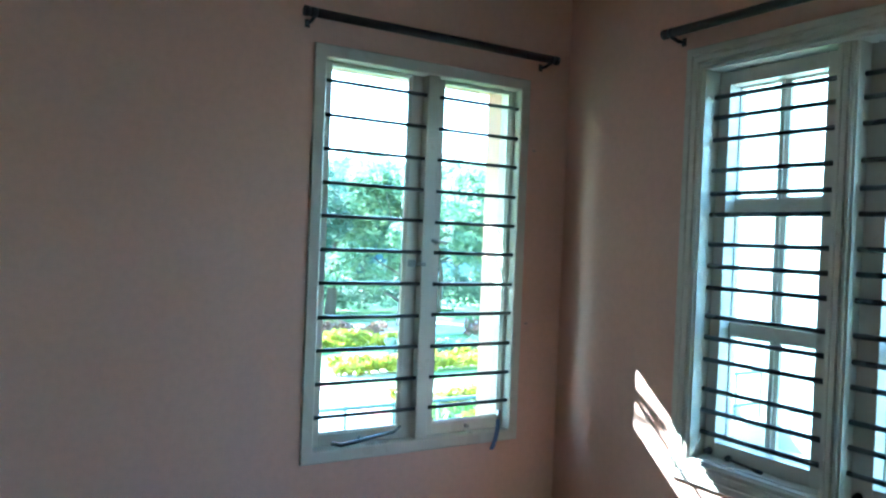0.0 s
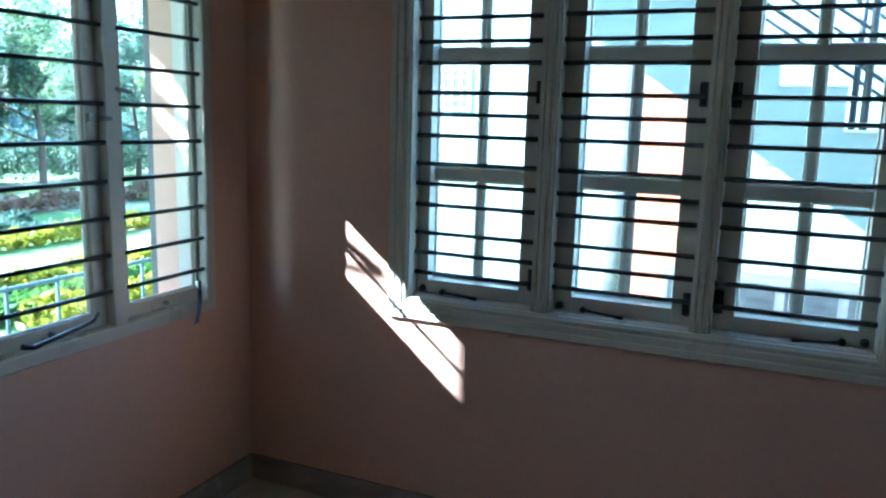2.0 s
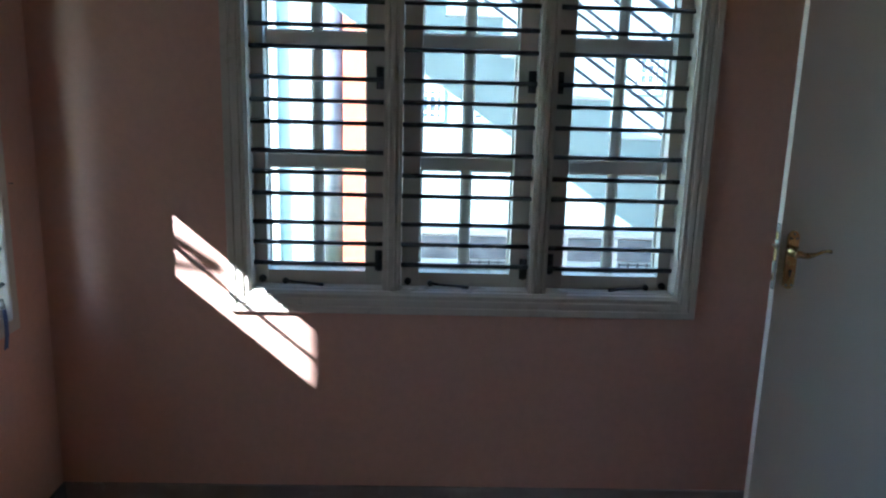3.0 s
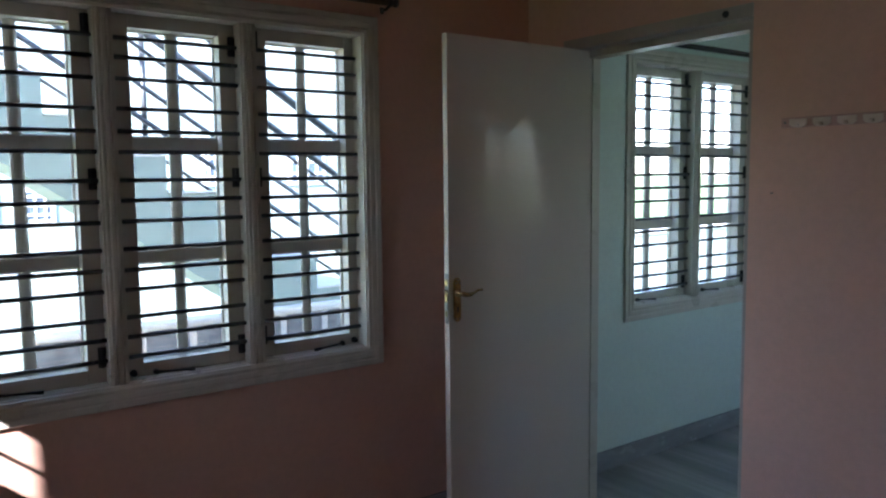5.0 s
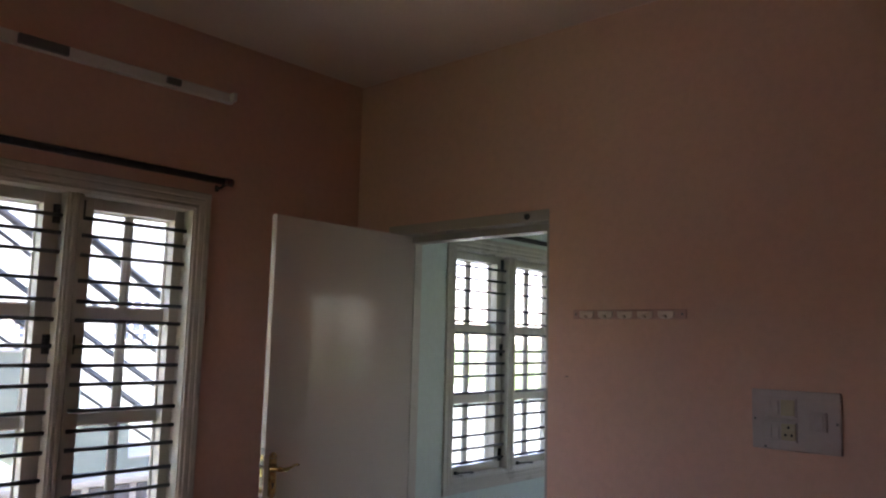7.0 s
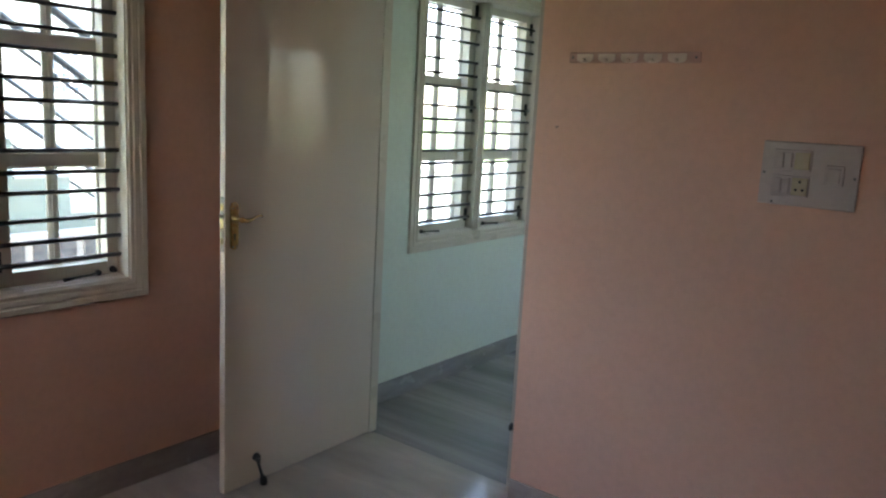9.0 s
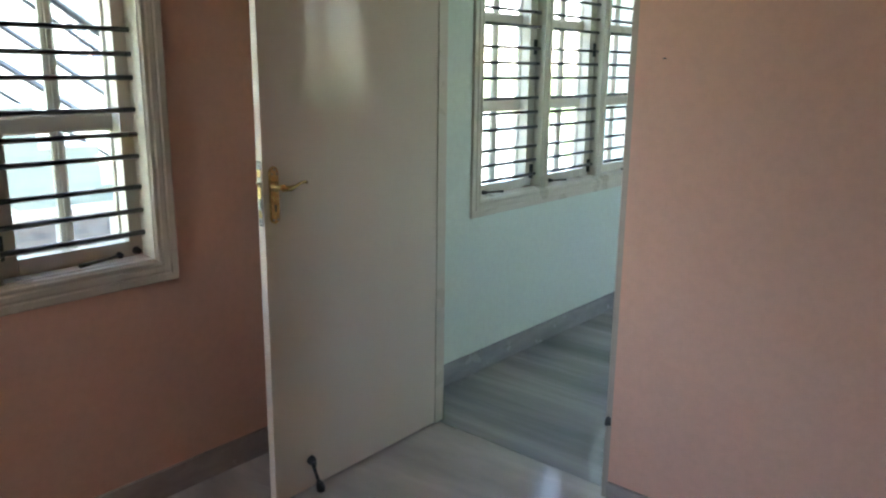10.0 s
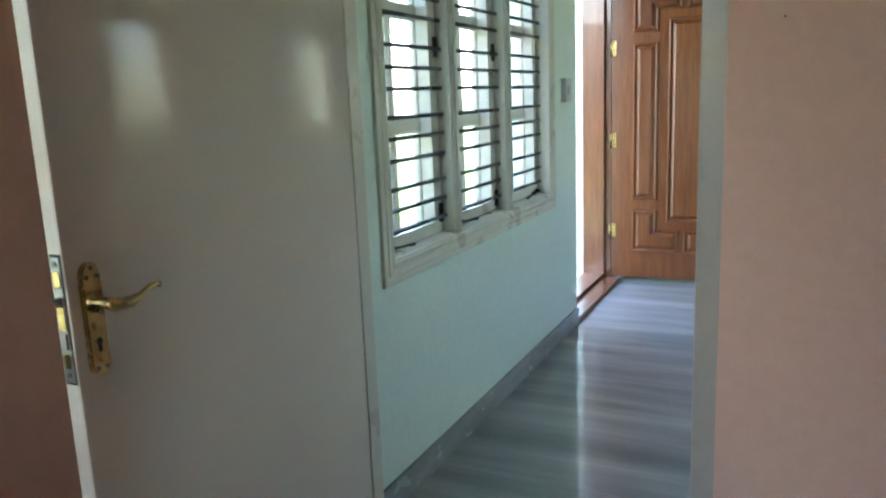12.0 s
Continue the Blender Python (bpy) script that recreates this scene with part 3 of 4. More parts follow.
# ---- main entrance: teak frame and carved leaf ----
def entrance():
    f = thing("door_frame_2", pose(0, 0, 0), "varnished teak entrance frame with a raised wooden threshold", "door frame", kind="structure")
    x0, x1 = HALL_E + 0.060, HALL_E + 0.250
    bm = box(nb(), x0 + 0.04, x1, ENTRY_S, ENTRY_S + 0.085, 0.03, 2.18, 0.003)
    box(bm, x0, x0 + 0.04, ENTRY_S, ENTRY_S + 0.045, 0.03, 2.18, 0.002)
    part("jamb", bm, TEAK, f)
    bm = box(nb(), x0 + 0.04, x1, ENTRY_N - 0.085, ENTRY_N, 0.03, 2.18, 0.003)
    box(bm, x0, x0 + 0.04, ENTRY_N - 0.045, ENTRY_N, 0.03, 2.18, 0.002)
    part("jamb", bm, TEAK, f)
    part("head", box(nb(), x0, x1, ENTRY_S, ENTRY_N, 2.18, 2.24, 0.003), TEAK, f)
    bm = box(nb(), x0 + 0.045, x1, ENTRY_S, ENTRY_N, 0.0, 0.05, 0.004)
    box(bm, HALL_E - 0.004, x0 + 0.045, ENTRY_S, ENTRY_N, 0.0, 0.028, 0.004)
    part("threshold", bm, TEAK, f, "varnished wooden threshold")

    d = thing("door_2", pose(HALL_E + 0.058, ENTRY_S + 0.047, 0), "open varnished teak entrance door with carved stepped panels and brass hinges", "door", kind="structure")
    W, T = 1.10, 0.040
    # local x runs from the hinge into the hall (negative), y = 0 is the front face
    bm = box(nb(), -W, 0.0, -T, 0.0, 0.035, 2.165, 0.003)
    leaf = part("leaf", bm, TEAK, d, "varnished teak leaf")

    def carved(outline):
        """A sunk groove with a raised field, following a right-angled outline (x from the hinge, z)."""
        bm = nb()
        n = len(outline)
        area = sum(outline[i][0] * outline[(i + 1) % n][1] - outline[(i + 1) % n][0] * outline[i][1] for i in range(n))
        pts = outline if area > 0 else list(reversed(outline))

        def inset(u):
            out = []
            for i in range(n):
                p, q, r = Vector(pts[i - 1]), Vector(pts[i]), Vector(pts[(i + 1) % n])
                e1, e2 = (q - p).normalized(), (r - q).normalized()
                n1, n2 = Vector((-e1.y, e1.x)), Vector((-e2.y, e2.x))
                out.append(q + u * (n1 + n2))
            return out
        loops = [[bm.verts.new((-p.x, y, p.y)) for p in inset(u)] for u, y in ((0.0, 0.0005), (0.004, 0.011), (0.010, 0.013), (0.015, 0.010), (0.019, 0.001), (0.023, 0.001), (0.044, 0.016), (0.046, 0.017))]
        for a, b in zip(loops, loops[1:]):
            for k in range(n):
                bm.faces.new((a[k], a[(k + 1) % n], b[(k + 1) % n], b[k]))
        e = loops[-1]
        if n == 6:      # stepped field: two four-sided faces
            if area < 0:
                e = list(reversed(e))
            bm.faces.new((e[0], e[1], e[2], e[3]))
            bm.faces.new((e[0], e[3], e[4], e[5]))
        else:
            bm.faces.new(e)
        part("panel", bm, TEAK, leaf, "carved raised teak panel")

    def lshape(x0, z0, sx, sz):
        """Stepped corner panel; sx, sz: which way its arms run."""
        pts = [(0, 0), (0.315, 0), (0.315, 0.158), (0.165, 0.158), (0.165, 0.295), (0, 0.295)]
        return [(x0 + sx * px, z0 + sz * pz) for px, pz in pts]
    for x, sx in ((0.145, 1), (W - 0.145, -1)):
        carved(lshape(x, 0.22, sx, 1))
        carved(lshape(x, 1.985, sx, -1))
        carved([(x, 0.58), (x + sx * 0.165, 0.58), (x + sx * 0.165, 1.625), (x, 1.625)])
    carved([(0.375, 0.435), (W - 0.375, 0.435), (W - 0.375, 1.77), (0.375, 1.77)])
    for z in (0.22, 1.827):
        carved([(0.490, z), (W - 0.490, z), (W - 0.490, z + 0.158), (0.490, z + 0.158)])
    for z in (0.36, 0.99, 1.60):
        bm = tube(nb(), [(0.004, 0.010, z - 0.055), (0.004, 0.010, z + 0.055)], 0.009, 10)
        box(bm, -0.034, 0.004, 0.001, 0.005, z - 0.05, z + 0.05, 0.001)
        part("hinge", bm, BRASS, d, "polished brass hinge")
    part("wedge", box(nb(), -0.075, -0.03, 0.0, 0.02, 0.0, 0.034, 0.003), GREY_PLASTIC, d)


entrance()


# ---- curtain rods ----
def curtain_rod(m, length, label):
    """Local x along the rod, wall behind at +y."""
    r = thing("curtain_rod", m, label, "curtain rod", group="curtain rods")
    part("rod", tube(nb(), [(0, 0, 0), (length, 0, 0)], 0.0145, 14), ROD_WOOD, r, "dark brown rod")
    for x, s in ((0.0, 1), (length, -1)):
        part("end_cap", tube(nb(), [(x - s * 0.004, 0, 0), (x + s * 0.014, 0, 0)], [0.0165, 0.0155], 14), ROD_WOOD, r)
    for x in (0.03, length - 0.03):
        bm = tube(nb(), [(x, 0.0, -0.014), (x, 0.03, -0.022), (x, 0.060, -0.022)], 0.006, 8)
        box(bm, x - 0.008, x + 0.008, 0.058, 0.062, -0.034, -0.008, 0.001)
        tube(bm, [(x - 0.008, 0, 0), (x + 0.008, 0, 0)], 0.0155, 12)
        part("bracket", bm, BLACK_IRON, r, "small dark bracket")
    return r


curtain_rod(pose(1.106, NORTH - 0.062, 2.168), 1.006, "dark brown curtain rod on brackets above the garden window")
curtain_rod(pose(EAST - 0.062, 1.957, 2.177, 0, 0, -90), 1.662, "dark brown curtain rod on brackets above the three-bay window")
curtain_rod(pose(HALL_E - 0.062, -0.93, 2.152, 0, 0, -90), 2.0, "dark brown curtain rod above the hall window")


# ---- tube light fitting, without a tube ----
def tube_light():
    t = thing("tube_light", pose(EAST, 1.50, 2.545, 0, 0, -90), "white tube light batten without its tube, on the wall", "light fitting")
    L = 1.215
    part("batten", box(nb(), 0, L, -0.030, 0.0, -0.022, 0.022, 0.006), BATTEN, t, "white enamelled batten")
    for x in (0.012, L - 0.012):
        bm = box(nb(), x - 0.009, x + 0.009, -0.060, -0.028, -0.016, 0.020, 0.004)
        part("tube_holder", bm, BATTEN, t)
    part("ballast", box(nb(), 0.36, 0.53, -0.046, -0.029, -0.020, 0.016, 0.004), GREY_PLASTIC, t, "dark grey ballast")
    part("starter", box(nb(), 0.905, 0.965, -0.046, -0.029, -0.014, 0.012, 0.004), GREY_PLASTIC, t, "dark starter socket")


tube_light()


# ---- hook rail and switchboard on the south wall ----
def hook_rail():
    r = thing("hook_rail", pose(0.980, SOUTH, 1.66, 0, 0, 180), "pinkish plastic wall rail with five off-white hooks", "hook rail")
    L = 0.447
    part("strip", box(nb(), 0, L, -0.006, 0.0, -0.017, 0.017, 0.004), paint("rail_brown_pink", (0.60, 0.37, 0.32), 0.05, 0.7, spec=0.2), r, "brownish pink strip")
    hooks = paint("hook_plastic", (0.80, 0.66, 0.57), 0.05, 0.6, spec=0.2)
    for k in range(5):
        x = 0.060 + 0.0785 * k
        outline = [(x - 0.029, 0.011), (x + 0.029, 0.011)] + [(x + 0.029 * math.cos(a), -0.004 - 0.013 * math.sin(a)) for a in (math.pi * i / 10 for i in range(11))]
        bm = prism(nb(), outline, 1, -0.011, -0.005)
        box(bm, x - 0.024, x + 0.024, -0.016, -0.010, 0.006, 0.011, 0.002)
        tube(bm, [(x, -0.010, -0.009), (x, -0.020, -0.011), (x, -0.025, -0.005)], [0.006, 0.005, 0.005], 8)
        part("hook", bm, hooks, r, "off-white plastic hook")
    for x in (0.014, L - 0.014):
        part("screw", tube(nb(), [(x, -0.005, 0), (x, -0.008, 0)], 0.004, 8), GREY_PLASTIC, r)


def switchboard():
    s = thing("switchboard", pose(0.319, SOUTH, 1.246, 0, 0, 180), "white plastic switchboard with switches, regulator and yellowed socket", "switchboard")
    W, H = 0.257, 0.180
    part("plate", box(nb(), 0, W, -0.012, 0.0, 0, H, 0.004), WHITE_PLASTIC, s)
    for x0, z0 in ((0.035, 0.098), (0.035, 0.026)):
        part("module_frame", box(nb(), x0, x0 + 0.100, -0.017, -0.011, z0, z0 + 0.060, 0.003), WHITE_PLASTIC, s)
        part("switch", box(nb(), x0 + 0.006, x0 + 0.026, -0.021, -0.016, z0 + 0.008, z0 + 0.052, 0.003), WHITE_PLASTIC, s)
        part("switch", box(nb(), x0 + 0.029, x0 + 0.049, -0.022, -0.016, z0 + 0.008, z0 + 0.052, 0.003), WHITE_PLASTIC, s)
    part("regulator", box(nb(), 0.090, 0.130, -0.020, -0.016, 0.104, 0.152, 0.003), YELLOWED, s, "yellowed plastic cover")
    sock = part("socket", box(nb(), 0.090, 0.132, -0.020, -0.016, 0.031, 0.081, 0.003), YELLOWED, s, "yellowed three-pin socket")
    for x, z in ((0.111, 0.070), (0.102, 0.047), (0.120, 0.047)):
        part("hole", tube(nb(), [(x, -0.019, z), (x, -0.0208, z)], 0.0042, 8), RUBBER, sock)
    part("big_switch", box(nb(), 0.172, 0.220, -0.020, -0.011, 0.066, 0.122, 0.003), WHITE_PLASTIC, s)
    part("rocker", box(nb(), 0.180, 0.212, -0.024, -0.019, 0.074, 0.114, 0.003), WHITE_PLASTIC, s)
    for x, z in ((0.010, 0.09), (W - 0.010, 0.09), (0.04, 0.008)):
        part("screw", tube(nb(), [(x, -0.011, z), (x, -0.014, z)], 0.004, 8), GREY_PLASTIC, s)


def hall_switch():
    s = thing("bell_switch", pose(HALL_E, -2.987, 1.334, 0, 0, -90), "white plastic bell switch on the mint wall", "switch")
    part("plate", box(nb(), -0.055, 0.055, -0.030, 0, -0.060, 0.060, 0.005), WHITE_OUT, s)
    part("rocker", box(nb(), -0.024, 0.024, -0.036, -0.029, -0.022, 0.026, 0.003), WHITE_PLASTIC, s)


def hall_window(name, y0, y1, z0, z1):
    """Two plain leaves in the hall's west wall; local x runs with +y."""
    w = thing(name, pose(WEST, 0, 0, 0, 0, 90), "cream two-leaf casement window in the hall", "window", kind="structure")
    part("window_frame", ring_frame(nb(), y0 - 0.03, y1 + 0.03, z0 - 0.03, z1 + 0.03, PLAIN + [(0.042, 0.122)]), CREAM, w)
    c = (y0 + y1) / 2
    for a0, a1 in ((y0 + 0.014, c - 0.002), (c + 0.002, y1 - 0.014)):
        sash(w, a0, a1, z0 + 0.014, z1 - 0.014, (a0 + 0.055, a1 - 0.055, z0 + 0.07, z1 - 0.07), 0.04, "cream casement with one tall pane")


for k, (y0, y1, z0, z1) in enumerate(WEST_WINDOWS):
    hall_window("window_%d" % (k + 4), y0, y1, z0, z1)
hook_rail()
switchboard()
hall_switch()


def nail(m, label):
    n = thing("nail", m, label, "nail", group="nails")
    bm = tube(nb(), [(0, 0.0, 0), (0, -0.012, 0)], 0.0018, 6)
    tube(bm, [(0, -0.012, 0), (0, -0.014, 0)], 0.0022, 8)
    part("shank", bm, GREY_PLASTIC, n)


nail(pose(1.006, SOUTH, 1.428, 0, 0, 180), "small rusty nail in the peach wall beside the doorway")
nail(pose(2.062, NORTH, 1.827), "small rusty nail in the wall beside the garden window")
nail(pose(2.057, NORTH, 1.166), "small rusty nail in the wall beside the garden window")

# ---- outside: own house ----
# Shade on the pier is painted in: darker than the other plaster.
structure("pier", box(nb(), 2.19, 2.50, OUT_N, 2.94, -1.0, 3.0), PIER_SHADE, "plastered corner pier outside the garden window, its shade put into a dark grey", "pier")
structure("sunshade", box(nb(), WEST - 0.2, 3.2, OUT_N, 3.55, 2.30, 2.40, 0.01), PLASTER, "off-white concrete sunshade slab over the garden window", "sunshade")
# Unseen wall, added and cut to size so that it outlines the sun patch.
bm = box(nb(), -1.6, 0.575, 4.46, 4.60, -1.0, 4.6)
box(bm, 0.575, 1.35, 4.46, 4.60, -1.0, 2.872)
box(bm, 1.02, 1.35, 4.47, 4.59, 2.86, 3.3)
structure("sun_mask_wall", bm, PLASTER, "unseen off-white wall added to shape the sun patch", "wall")
# Unseen arm and strut, added to cast the V notch in the sun patch.
bracket = thing("shadow_bracket", pose(1.02, 4.51, 2.86), "unseen V-shaped iron piece added to notch the sun patch", "bracket")
part("arm", prism(nb(), [(0.0, 0.095), (0.0, 0.142), (-0.240, 0.222), (-0.242, 0.196)], 1, -0.012, 0.012), BLACK_IRON, bracket)
part("strut", prism(nb(), [(0.0, -0.128), (0.0, -0.078), (-0.240, 0.222), (-0.244, 0.192)], 1, -0.010, 0.010), BLACK_IRON, bracket)
structure("roof", box(nb(), WEST - 0.2, OUT_E + 0.45, HALL_S - 0.2, OUT_N, 3.0, 3.15), CONCRETE, "flat concrete roof slab", "roof")

GROUND = -1.0
structure("ground", box(nb(), -600, 600, -600, 600, GROUND - 0.3, GROUND), LAWN, "dry grass and bare earth ground", "ground")
structure("pavement", box(nb(), OUT_E, 7.2, -12, 2.9, GROUND, GROUND + 0.05), PAVING, "pale sunlit concrete paving between the houses", "pavement")
bm = box(nb(), OUT_E, 4.2, ENTRY_S - 1.5, ENTRY_N + 0.8, GROUND + 0.05, -0.01)
structure("landing", bm, PAVING, "pale concrete landing outside the entrance", "landing")


# ---- outside: neighbour's house with its stair ----
def grille_window(parent, m, w, h):
    """Window with a white lattice grille in a far wall."""
    g = part("window", box(nb(), -w / 2, w / 2, -0.03, 0.0, 0, h), WHITE_OUT, parent, "white framed lattice window")
    g.matrix_local = m
    p = part("pane", box(nb(), -w / 2 + 0.05, w / 2 - 0.05, -0.035, -0.031, 0.05, h - 0.05), DARK_PANE, g)
    bm = nb()
    k = 4
    for i in range(1, k):
        x = -w / 2 + w * i / k
        box(bm, x - 0.012, x + 0.012, -0.05, -0.036, 0.04, h - 0.04)
        z = h * i / k
        box(bm, -w / 2 + 0.04, w / 2 - 0.04, -0.049, -0.037, z - 0.012, z + 0.012)
    part("lattice", bm, WHITE_OUT, g)
    return g


HX = 9.0


def neighbour():
    h = thing("neighbour_house", pose(HX, 0, GROUND), "pale mint two-storey house with an orange bay and lattice windows", "house")
    part("wall", box(nb(), 0, 6, -4.5, 8.5, 0, 6.2), MINT_OUT, h, "pale mint plastered wall")
    part("roof", box(nb(), -0.5, 6.2, -4.8, 8.8, 6.2, 6.4), CONCRETE, h)
    w = part("low_wing", box(nb(), 0.02, 5, -13.0, -4.502, 0, 1.36), MINT_OUT, h, "low pale mint side wing")
    part("coping", box(nb(), -0.03, 5.1, -13.0, -4.502, 1.36, 1.41), WHITE_OUT, w)
    part("orange_wall", box(nb(), -0.05, -0.003, 1.45, 2.23, 0, 3.9), ORANGE_OUT, h, "orange plastered bay")
    part("pillar", tube(nb(), [(0.06, 2.385, 0), (0.06, 2.385, 3.9)], 0.155, 24), LAVENDER_OUT, h, "weathered grey-lavender round pillar")
    # Added fin: throws a narrow strip of shade towards the pillar.
    part("shade_fin", box(nb(), -0.08, -0.003, 3.0, 3.15, 0, 5.6), WHITE_OUT, h, "white upright fin added to throw shade on the facade")
    for y, z, w, g in ((1.22, 2.02, 0.36, 0.40), (0.68, 2.02, 0.4, 0.4), (4.56, 2.5, 0.5, 0.55), (3.5, 4.2, 0.8, 0.9), (-1.35, 2.40, 0.36, 0.46), (-2.6, 2.40, 0.55, 0.60)):
        grille_window(h, pose(0, y, z, 0, 0, -90), w, g)


neighbour()


def stair():
    """Masonry flight with a sloping soffit and a stepped side, iron rails above it."""
    s = thing("outside_stair", pose(5.05, 0, 0), "pale mint masonry outside stair with dark iron rails", "stair")
    run, rise, slope = 0.38, 0.26, 0.68
    n0, n1 = -7, 9                       # steps below and above the one whose nosing lies at y = 0
    top = []
    for k in range(n0, n1):
        z = 1.39 + rise * k
        top += [(run * k, z), (run * (k + 1), z)]
    soffit = lambda y: max(GROUND, 0.67 + slope * y)
    y0, y1 = run * n0, run * n1
    low = [(y1, soffit(y1)), ((GROUND - 0.67) / slope, GROUND), (y0, GROUND)]
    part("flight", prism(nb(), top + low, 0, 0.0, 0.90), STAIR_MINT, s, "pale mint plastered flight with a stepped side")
    for k in range(n0, n1):
        z = 1.39 + rise * k
        part("tread", box(nb(), -0.01, 0.91, run * k, run * (k + 1) - 0.004, z + 0.001, z + 0.016, 0.003), CONCRETE, s)
    for x in (0.03, 0.87):
        for rail, r in ((1.55, 0.014), (1.78, 0.012), (2.04, 0.014), (2.48, 0.032)):
            part("rail", tube(nb(), [(x, y1, rail + slope * y1), (x, y0, rail + slope * y0)], r, 8), BLACK_IRON, s, "dark iron rail")
        for k in range(n0 + 2, n1, 5):
            y = run * (k + 0.74)
            part("post", tube(nb(), [(x, y, 1.40 + rise * k), (x, y, 2.48 + slope * y)], 0.024, 8), BLACK_IRON, s)


stair()
# Unseen slab, added so that the near side of the stair lies in shade.
structure("stair_shade_slab", box(nb(), 1.7, 4.35, 1.6, 6.9, 4.20, 4.38, 0.01), PLASTER, "unseen overhead slab added to shade the outside stair", "balcony")


CEMENT = paint("weathered_grey_cement", (0.17, 0.18, 0.19), 0.25, 0.9, relief=0.5, big=9.0)
PALE_BLUE = paint("pale_blue_grey_paint", (0.42, 0.47, 0.48), 0.08, 0.8)


def compound_wall():
    w = thing("compound_wall", pose(4.92, 0, GROUND), "low white compound wall with weathered grey cement panels", "wall")
    part("wall", box(nb(), 0, 0.11, -2.6, 1.33, 0, 1.47), WHITE_OUT, w)
    part("coping", box(nb(), -0.04, 0.11, -2.6, 1.36, 1.471, 1.51, 0.008), CONCRETE, w)
    for k in range(11):
        y = 1.15 - 0.345 * k
        part("grey_panel", box(nb(), -0.02, -0.001, y - 0.145, y + 0.145, 1.30, 1.455, 0.004), CEMENT, w, "weathered grey cement panel")
        part("pale_panel", box(nb(), -0.012, -0.001, y - 0.145, y + 0.145, 1.02, 1.296, 0.004), PALE_BLUE, w, "pale blue-grey painted panel")
        if k % 3 == 1:
            bm = nb()
            for j in range(5):
                box(bm, -0.024, -0.013, y - 0.13 + 0.065 * j - 0.006, y - 0.13 + 0.065 * j + 0.006, 1.03, 1.29)
                box(bm, -0.023, -0.014, y - 0.136, y + 0.136, 1.04 + 0.058 * j, 1.05 + 0.058 * j)
            part("grille", bm, BLACK_IRON, w, "dark iron grille")


compound_wall()


# ---- garden ----
def leaves_mesh(name, centres, size, material, flat=0.35):
    """Many small folded leaves at the given centres."""
    n = len(centres)
    rng = np.random.default_rng(n)
    d = rng.normal(size=(n, 3))
    d[:, 2] *= flat
    d /= np.linalg.norm(d, axis=1)[:, None]
    e = np.cross(d, rng.normal(size=(n, 3)))
    e /= np.linalg.norm(e, axis=1)[:, None]
    s = size * rng.uniform(0.6, 1.4, (n, 1))
    v = np.stack([centres - d * s, centres + e * s * 0.45, centres + d * s, centres - e * s * 0.45], 1).reshape(-1, 3)
    f = np.arange(4 * n).reshape(n, 4)
    me = bpy.data.meshes.new(name)
    me.from_pydata(v.tolist(), [], f.tolist())
    me.materials.append(material)
    return new(name, me)


def tree(x, y, height, spread, seed, material, label, group=""):
    t = thing("tree", pose(x, y, GROUND), label, "tree", group=group)
    rng = np.random.default_rng(seed)
    bm = tube(nb(), [(0, 0, 0), (0.1, 0.05, height * 0.25), (-0.05, 0.1, height * 0.5), (0.1, 0, height * 0.8)], [0.04 * height * 0.5, 0.016 * height, 0.011 * height, 0.004 * height], 9)
    tips = [(0.1, 0, height * 0.85)]
    for k in range(9):
        a, z = rng.uniform(0, 6.28), height * rng.uniform(0.14, 0.55)
        r, up = spread * rng.uniform(0.45, 0.85), height * rng.uniform(0.1, 0.35)
        tip = (r * math.cos(a), r * math.sin(a), z + up)
        tube(bm, [(0, 0.05, z), (tip[0] * 0.5, tip[1] * 0.5, z + up * 0.35), tip], [0.008 * height, 0.005 * height, 0.002 * height], 6)
        tips.append(tip)
    part("trunk", bm, BARK, t)
    pts = []
    for tip in tips:
        for _ in range(5):
            c = np.array(tip) + rng.normal(size=3) * np.array([0.26, 0.26, 0.15]) * spread
            m = 420
            q = rng.normal(size=(m, 3))
            q /= np.linalg.norm(q, axis=1)[:, None]
            q *= (rng.uniform(0.35, 1.0, (m, 1)) ** 0.5) * spread * rng.uniform(0.14, 0.26)
            pts.append(c + q)
    c = leaves_mesh("crown", np.concatenate(pts), 0.075, material)
    c.parent = t
    return t


def palm(x, y, height, seed):
    t = thing("palm_tree", pose(x, y, GROUND), "tall palm with a feathery crown behind the garden", "tree")
    rng = np.random.default_rng(seed)
    part("trunk", tube(nb(), [(0, 0, 0), (0.15, 0, height * 0.5), (0.1, 0.1, height)], [0.18, 0.13, 0.10], 9), BARK, t)
    bm = nb()
    for k in range(16):
        a, up = 6.28 * k / 16 + rng.uniform(-0.2, 0.2), rng.uniform(0.1, 1.1)
        sp = [Vector((0.1 + math.cos(a) * r, 0.1 + math.sin(a) * r, height + up * r * 0.7 - 0.22 * r * r)) for r in np.linspace(0.1, 2.4, 9)]
        tube(bm, sp, [0.025 - 0.0022 * i for i in range(9)], 5)
        side = Vector((-math.sin(a), math.cos(a), 0))
        for i in range(1, 9):
            for f in (0.0, 0.5):
                p = sp[i - 1].lerp(sp[i], f)
                ln = 0.55 * (1 - abs(i - 4) / 7)
                for s in (-1, 1):
                    q = p + side * s * ln + (sp[i] - sp[i - 1]) * 0.9 + Vector((0, 0, -0.25 * ln))
                    o = (sp[i] - sp[i - 1]) * 0.12
                    v = [bm.verts.new(u) for u in (p - o, p + o, q)]
                    bm.faces.new(v)
    c = part("crown", bm, LEAF_DARK, t)
    return t


